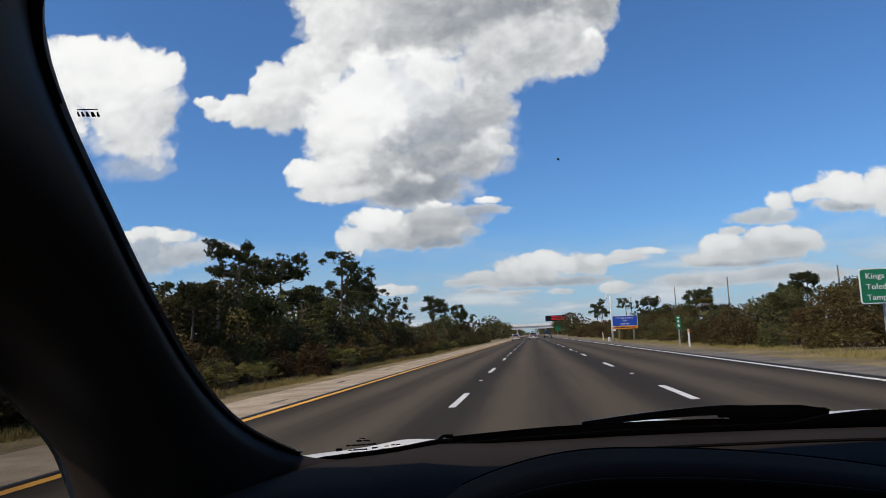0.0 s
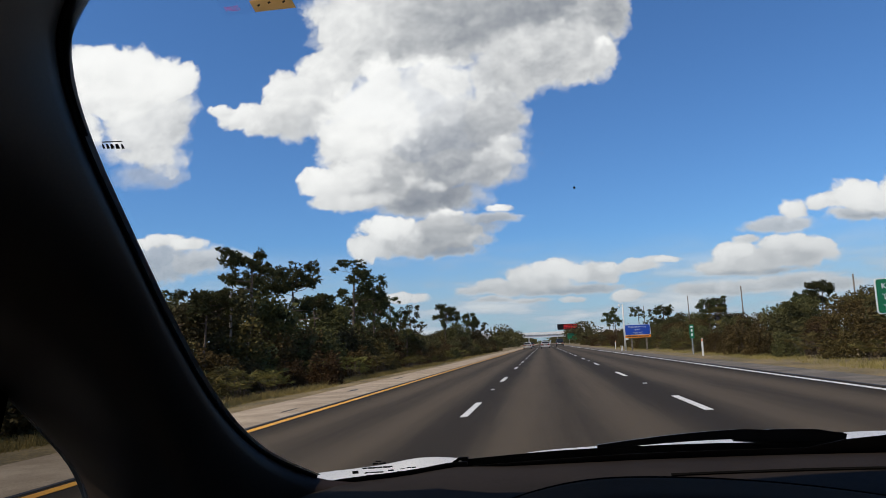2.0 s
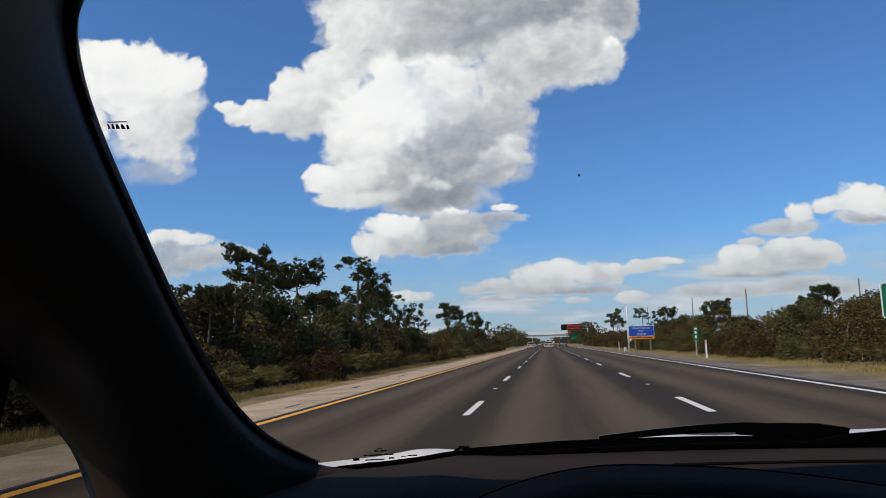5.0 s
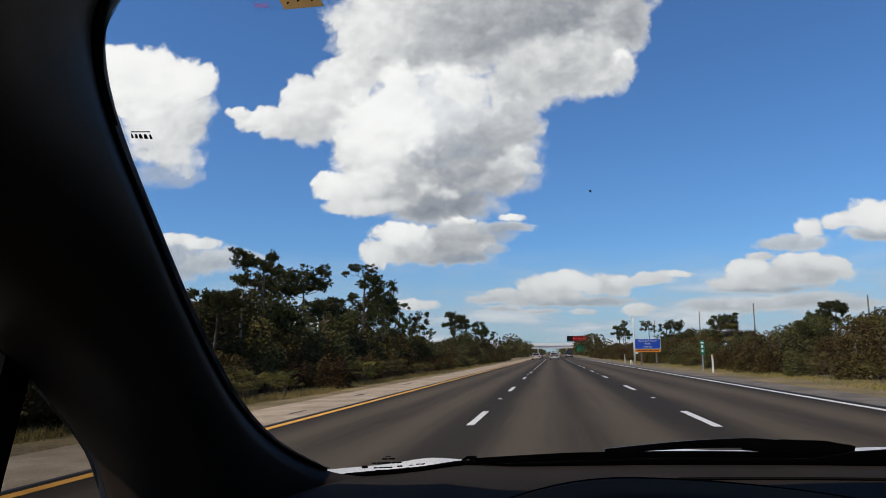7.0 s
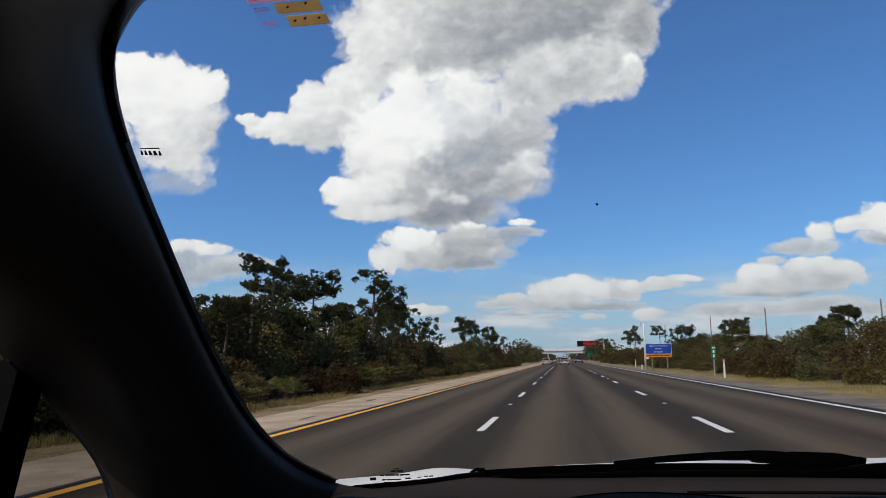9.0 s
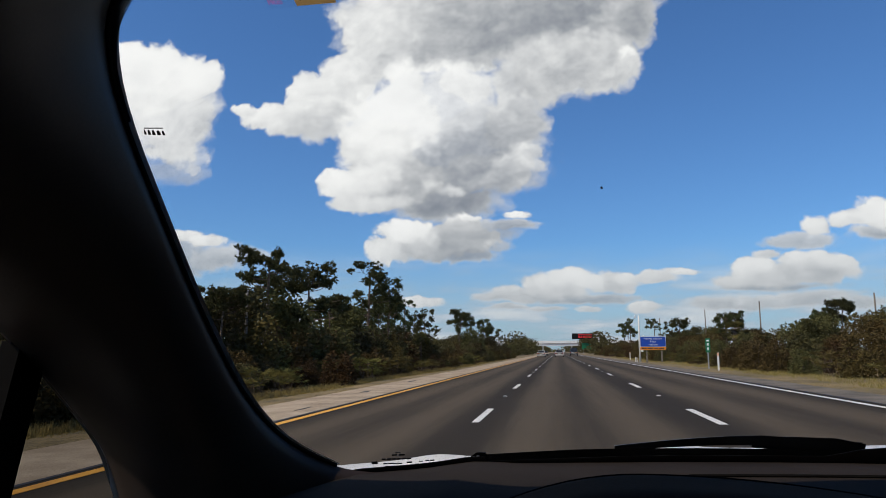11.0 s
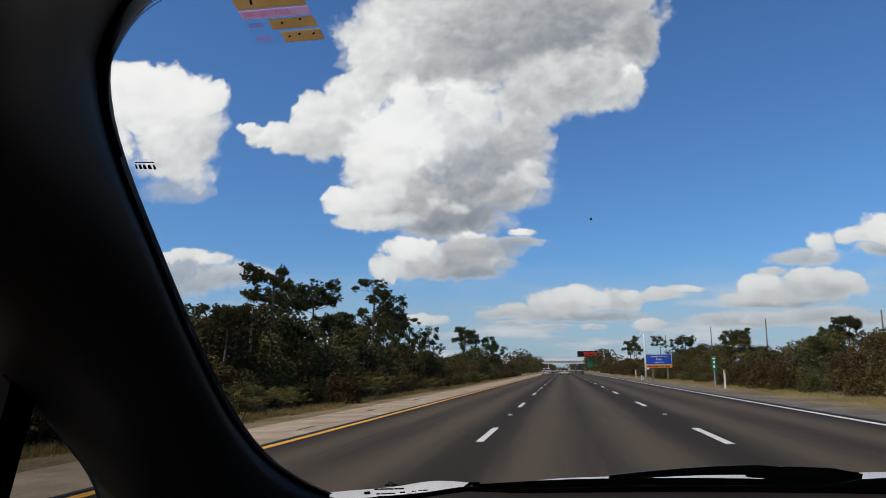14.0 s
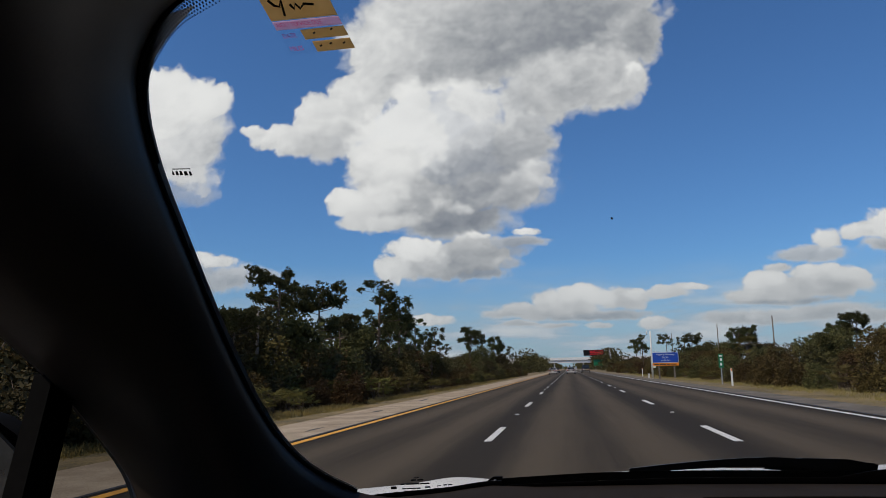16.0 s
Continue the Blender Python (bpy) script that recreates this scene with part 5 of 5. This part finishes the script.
part("bonnet", sheet(lambda u, v: (-0.50 + 1.74 * u, 1.04 + 1.02 * v, bonnet_z(-0.50 + 1.74 * u, 1.04 + 1.02 * v)), 110, 24, (0, 0, -0.03)), BODY_WHITE, own, "white painted bonnet", smooth=True)
part("cowl", sheet(lambda u, v: (-0.50 + 1.74 * u, 0.86 + 0.17 * v, 0.955 + 0.01 * v), 12, 3, (0, 0, -0.03)), RUBBER, own, "black plastic cowl")
part("front_end", sheet(lambda u, v: (-0.56 + 1.86 * u, 2.04 + 0.10 * math.sin(math.pi * v) - 0.12 * abs(2 * u - 1) ** 3, 0.26 + 0.60 * v), 16, 8, (0, -0.04, 0)), BODY_WHITE, own, smooth=True)
part("roof", sheet(lambda u, v: (-0.46 + 1.66 * u, 0.42 - 2.75 * v, 1.615 - 0.10 * abs(2 * u - 1) ** 3 - 0.25 * v * v), 16, 10, (0, 0, -0.02)), BODY_WHITE, own, "white roof", smooth=True)
part("pillar_skin", sheet(lambda u, v: curve_at([on_glass(x, z, -0.012) for x, z in EDGE[2:11]], u).lerp(curve_at(FLANK[2:11], u) + Vector((-0.014, 0.004, 0.006)), v) + (Vector((-0.02, 0.045, 0.0)) * math.sin(math.pi * v)), 24, 4), BODY_WHITE, own, smooth=True)
def side_outline():
    """The car's side in (y, z): sill, wheel arches, bonnet line and belt."""
    pts = [(-2.42, 0.34)]
    for yy in (-1.45, 1.35):
        pts += [(yy + 0.40 * math.cos(math.pi * (1 - i / 10)), 0.30 + 0.42 * math.sin(math.pi * i / 10)) for i in range(11)]
    return pts + [(1.98, 0.32), (2.05, 0.55), (2.02, 0.70), (1.92, 0.79), (1.60, 0.87), (1.25, 0.92), (0.95, 0.945), (-2.30, 0.945), (-2.44, 0.85), (-2.46, 0.6)]


for side in (-1, 1):
    x0 = -0.60 if side < 0 else 1.28
    rim = side_outline()
    n = len(rim)
    verts = [(x0 + side * 0.05 * math.sin(min(1.0, max(0.0, (z - 0.3) / 0.65)) * math.pi), y, z) for y, z in rim]
    verts += [(x - side * 0.02, y, z) for x, y, z in verts]
    part("body_side", (verts, [tuple(range(n)), tuple(range(2 * n - 1, n - 1, -1))] + [(i, i + n, (i + 1) % n + n, (i + 1) % n) for i in range(n)]), BODY_WHITE, own, "white painted body side")
    for yy in (-1.45, 1.35):
        wheel(own, 0.34 + side * 0.82, yy, SLOPE * (0.34 + side * 0.82) + 0.325)
part("tail_end", box(-0.58, 1.30, -2.46, -2.38, 0.28, 1.05, 0.03), BODY_WHITE, own)
part("rear_glass", sheet(lambda u, v: (-0.45 + 1.64 * u, -2.42 + 0.12 * v, 1.04 + 0.34 * v), 6, 3, (0, 0.01, 0)), CAR_GLASS, own)

# wiper resting along the foot of the glass
wiper = empty("wiper")
wiper.parent = own
tagged(wiper, "black wiper resting along the windshield's foot")


def ribbon(points, width, lift=0.012, thick=0.010):
    """A bar that lies just outside the glass along (x, z) points with the given widths."""
    n = len(points)
    verts, faces = [], []
    for i, (x, z) in enumerate(points):
        w = width[i] if isinstance(width, (list, tuple)) else width
        for dz, out in ((w / 2, 0.0), (w / 2 * 0.8, thick), (-w / 2 * 0.8, thick), (-w / 2, 0.0)):
            verts.append(on_glass(x, z + dz, -(lift + out)))
    for i in range(n - 1):
        for k in range(4):
            a, b = i * 4 + k, i * 4 + (k + 1) % 4
            faces.append((a, b, b + 4, a + 4))
    faces += [(0, 1, 2, 3), (n * 4 - 1, n * 4 - 2, n * 4 - 3, n * 4 - 4)]
    return verts, faces


part("blade", ribbon([(-0.092 + 0.45 * i / 24, 1.0415 + 0.003 * math.sin(math.pi * min(1.0, i / 24)) + 0.001 * i / 24 + 0.0035 * min(1.0, max(0.0, (i - 22) / 4))) for i in range(36)], [0.011 + 0.006 * min(1, i / 6) for i in range(36)]), RUBBER, wiper, "black rubber wiper blade")
part("arm", ribbon([(0.07 + 0.29 * i / 20, 1.0515 + 0.0105 * math.sin(math.pi * (0.5 * min(1, i / 12))) - 0.008 * max(0, (i - 12) / 8)) for i in range(21)], [0.007 + 0.006 * min(1, i / 12) for i in range(21)], 0.024, 0.010), WIPER_BLACK, wiper, "satin black wiper arm")
part("hinge_cover", ribbon([(0.235, 1.0575), (0.28, 1.0575), (0.33, 1.055), (0.366, 1.051)], [0.011, 0.018, 0.020, 0.014], 0.028, 0.016), WIPER_BLACK, wiper)
tip = part("blade_cap", ribbon([(-0.103, 1.0415), (-0.096, 1.0435), (-0.086, 1.0435)], [0.008, 0.014, 0.013], 0.010, 0.014), RUBBER, wiper)
part("rivet", tube([on_glass(-0.0945, 1.0445, -0.009), on_glass(-0.0945, 1.0445, -0.004)], [0.0024, 0.0016], 10), RIM, wiper, "bright metal rivet")


# ---------- small things on the glass ----------
def glass_quad(corners, inside=0.003):
    """A thin plate on the inner face of the glass between (x, z) corners."""
    v = [on_glass(x, z, inside) for x, z in corners] + [on_glass(x, z, inside - 0.0008) for x, z in corners]
    n = len(corners)
    return v, [tuple(range(n)), tuple(range(2 * n - 1, n - 1, -1))] + [(i, i + n, (i + 1) % n + n, (i + 1) % n) for i in range(n)]


# service sticker: corners in its own tilted frame
STICK_O, STICK_R, STICK_U = Vector((-0.2255, 1.4560)), Vector((0.0550, 0.0060)), Vector((-0.0100, 0.0226))


def st(a, b):
    p = STICK_O + STICK_R * a + STICK_U * b
    return (p.x, p.y)


sticker = empty("service_sticker")
sticker.matrix_basis = LEAN
tagged(sticker, "tan and pink service reminder sticker on the windshield's inside", "sticker")
part("film", glass_quad([st(0, 0), st(1, 0), st(1, 1.9), st(0, 1.9)], 0.002), MILKY, sticker, "clear sticker film")
for b0, b1, a0 in ((0.0, 0.30, 0.42), (0.38, 0.66, 0.34), (0.98, 1.8, 0.0)):
    part("paper_field", glass_quad([st(a0, b0), st(1, b0), st(1, b1), st(a0, b1)], 0.0035), KRAFT, sticker, "tan paper field")
part("pink_band", glass_quad([st(0, 0.72), st(1, 0.72), st(1, 0.95), st(0, 0.95)], 0.003), PINK_BAND, sticker, "pale pink band")


def glass_words(text, a, b, size, parent):
    """Words laid on the sticker, from its frame's (a, b)."""
    cu = bpy.data.curves.new("lettering", "FONT")
    cu.body, cu.size, cu.resolution_u = text, 1.0, 2
    tmp = bpy.data.objects.new("lettering", cu)
    scene.collection.objects.link(tmp)
    me = bpy.data.meshes.new_from_object(tmp.evaluated_get(bpy.context.evaluated_depsgraph_get()))
    bpy.data.objects.remove(tmp)
    rx, up = STICK_R.normalized(), STICK_U.normalized()
    o = Vector(st(a, b))
    for v in me.vertices:
        p = o + rx * v.co.x * size + up * v.co.y * size
        v.co = on_glass(p.x, p.y, 0.0048)
    me.materials.clear()
    me.materials.append(PINK_INK)
    ob = new("lettering", me)
    ob.parent = parent
    return tagged(ob, "pink printed lettering")


glass_words("NEXT SERVICE DUE", 0.04, 0.755, 0.0043, sticker)
glass_words("DATE", 0.04, 0.44, 0.0046, sticker)
glass_words("MILES", 0.04, 0.06, 0.0046, sticker)
for pts in ([(0.12, 1.52), (0.17, 1.36), (0.24, 1.32), (0.30, 1.50), (0.27, 1.25), (0.24, 1.06)], [(0.40, 1.36), (0.43, 1.22), (0.48, 1.36), (0.52, 1.22), (0.60, 1.34), (0.74, 1.30)]):
    part("pen_stroke", tube([on_glass(*st(*p), 0.0052) for p in pts], [0.0011] * len(pts), 6), BLACK_PRINT, sticker, "black pen mark")
for a, b in ((0.5, 0.50), (0.78, 0.56), (0.5, 0.12), (0.66, 0.16), (0.86, 0.14)):
    part("pen_stroke", tube([on_glass(*st(a, b), 0.005), on_glass(*st(a + 0.04, b + 0.03), 0.005)], [0.0008] * 2, 5), BLACK_PRINT, sticker)


# maker's mark on the glass by the pillar: bars only
mark = empty("glass_mark")
mark.matrix_basis = LEAN
MX, MZ = -0.350, 1.3635
tagged(mark, "small black printed mark on the windshield glass", "glass mark")
for a, w in ((0.0, 0.0016), (0.0030, 0.0022), (0.0062, 0.0026), (0.0100, 0.0030), (0.0142, 0.0020)):
    part("print_bar", glass_quad([(MX + a, MZ), (MX + a + w, MZ + 0.0004), (MX + a + w * 0.7, MZ + 0.0036), (MX + a + 0.0004, MZ + 0.0032)], 0.001), BLACK_PRINT, mark)
part("print_bar", glass_quad([(MX + 0.001, MZ + 0.0045), (MX + 0.016, MZ + 0.0052), (MX + 0.016, MZ + 0.0058), (MX + 0.001, MZ + 0.0051)], 0.001), BLACK_PRINT, mark)

# printed approval marks at the glass's lower corner: bars only
mark2 = empty("glass_label")
mark2.matrix_basis = LEAN
tagged(mark2, "black printed label at the foot of the windshield", "glass mark")
for x0, x1, z, tall in ((-0.1915, -0.1767, 1.0519, 0.0019), (-0.2040, -0.1702, 1.0469, 0.0019), (-0.2162, -0.2078, 1.0434, 0.0036), (-0.2030, -0.1808, 1.0408, 0.0016),
                        (-0.1762, -0.1688, 1.0421, 0.0019), (-0.1546, -0.1438, 1.0439, 0.0014), (-0.2015, -0.1781, 1.0373, 0.0015), (-0.1671, -0.1553, 1.0393, 0.0009),
                        (-0.1623, -0.1565, 1.0427, 0.0010), (-0.1508, -0.1422, 1.0405, 0.0010), (-0.1880, -0.1800, 1.0543, 0.0012)):
    n = max(1, round((x1 - x0) / 0.006))
    for i in range(n):
        xa = x0 + (x1 - x0) * i / n
        xb = xa + (x1 - x0) / n * (0.93 if i % 3 else 0.8)
        part("print_bar", glass_quad([(xa, z - tall), (xb, z - tall + 0.0002), (xb, z + 0.0002), (xa, z)], 0.001), BLACK_PRINT, mark2)

speck = part("insect_mark", glass_quad([(0.050 + 0.0012 * s * math.cos(i * 0.7), 1.328 + 0.0010 * s * math.sin(i * 0.7)) for i, s in enumerate((1.0, 0.8, 1.2, 0.9, 1.1, 0.75, 1.0, 0.9, 1.25))], 0.001), DIRT)
speck.matrix_basis = LEAN
tagged(speck, "dried insect speck on the windshield glass", "speck")
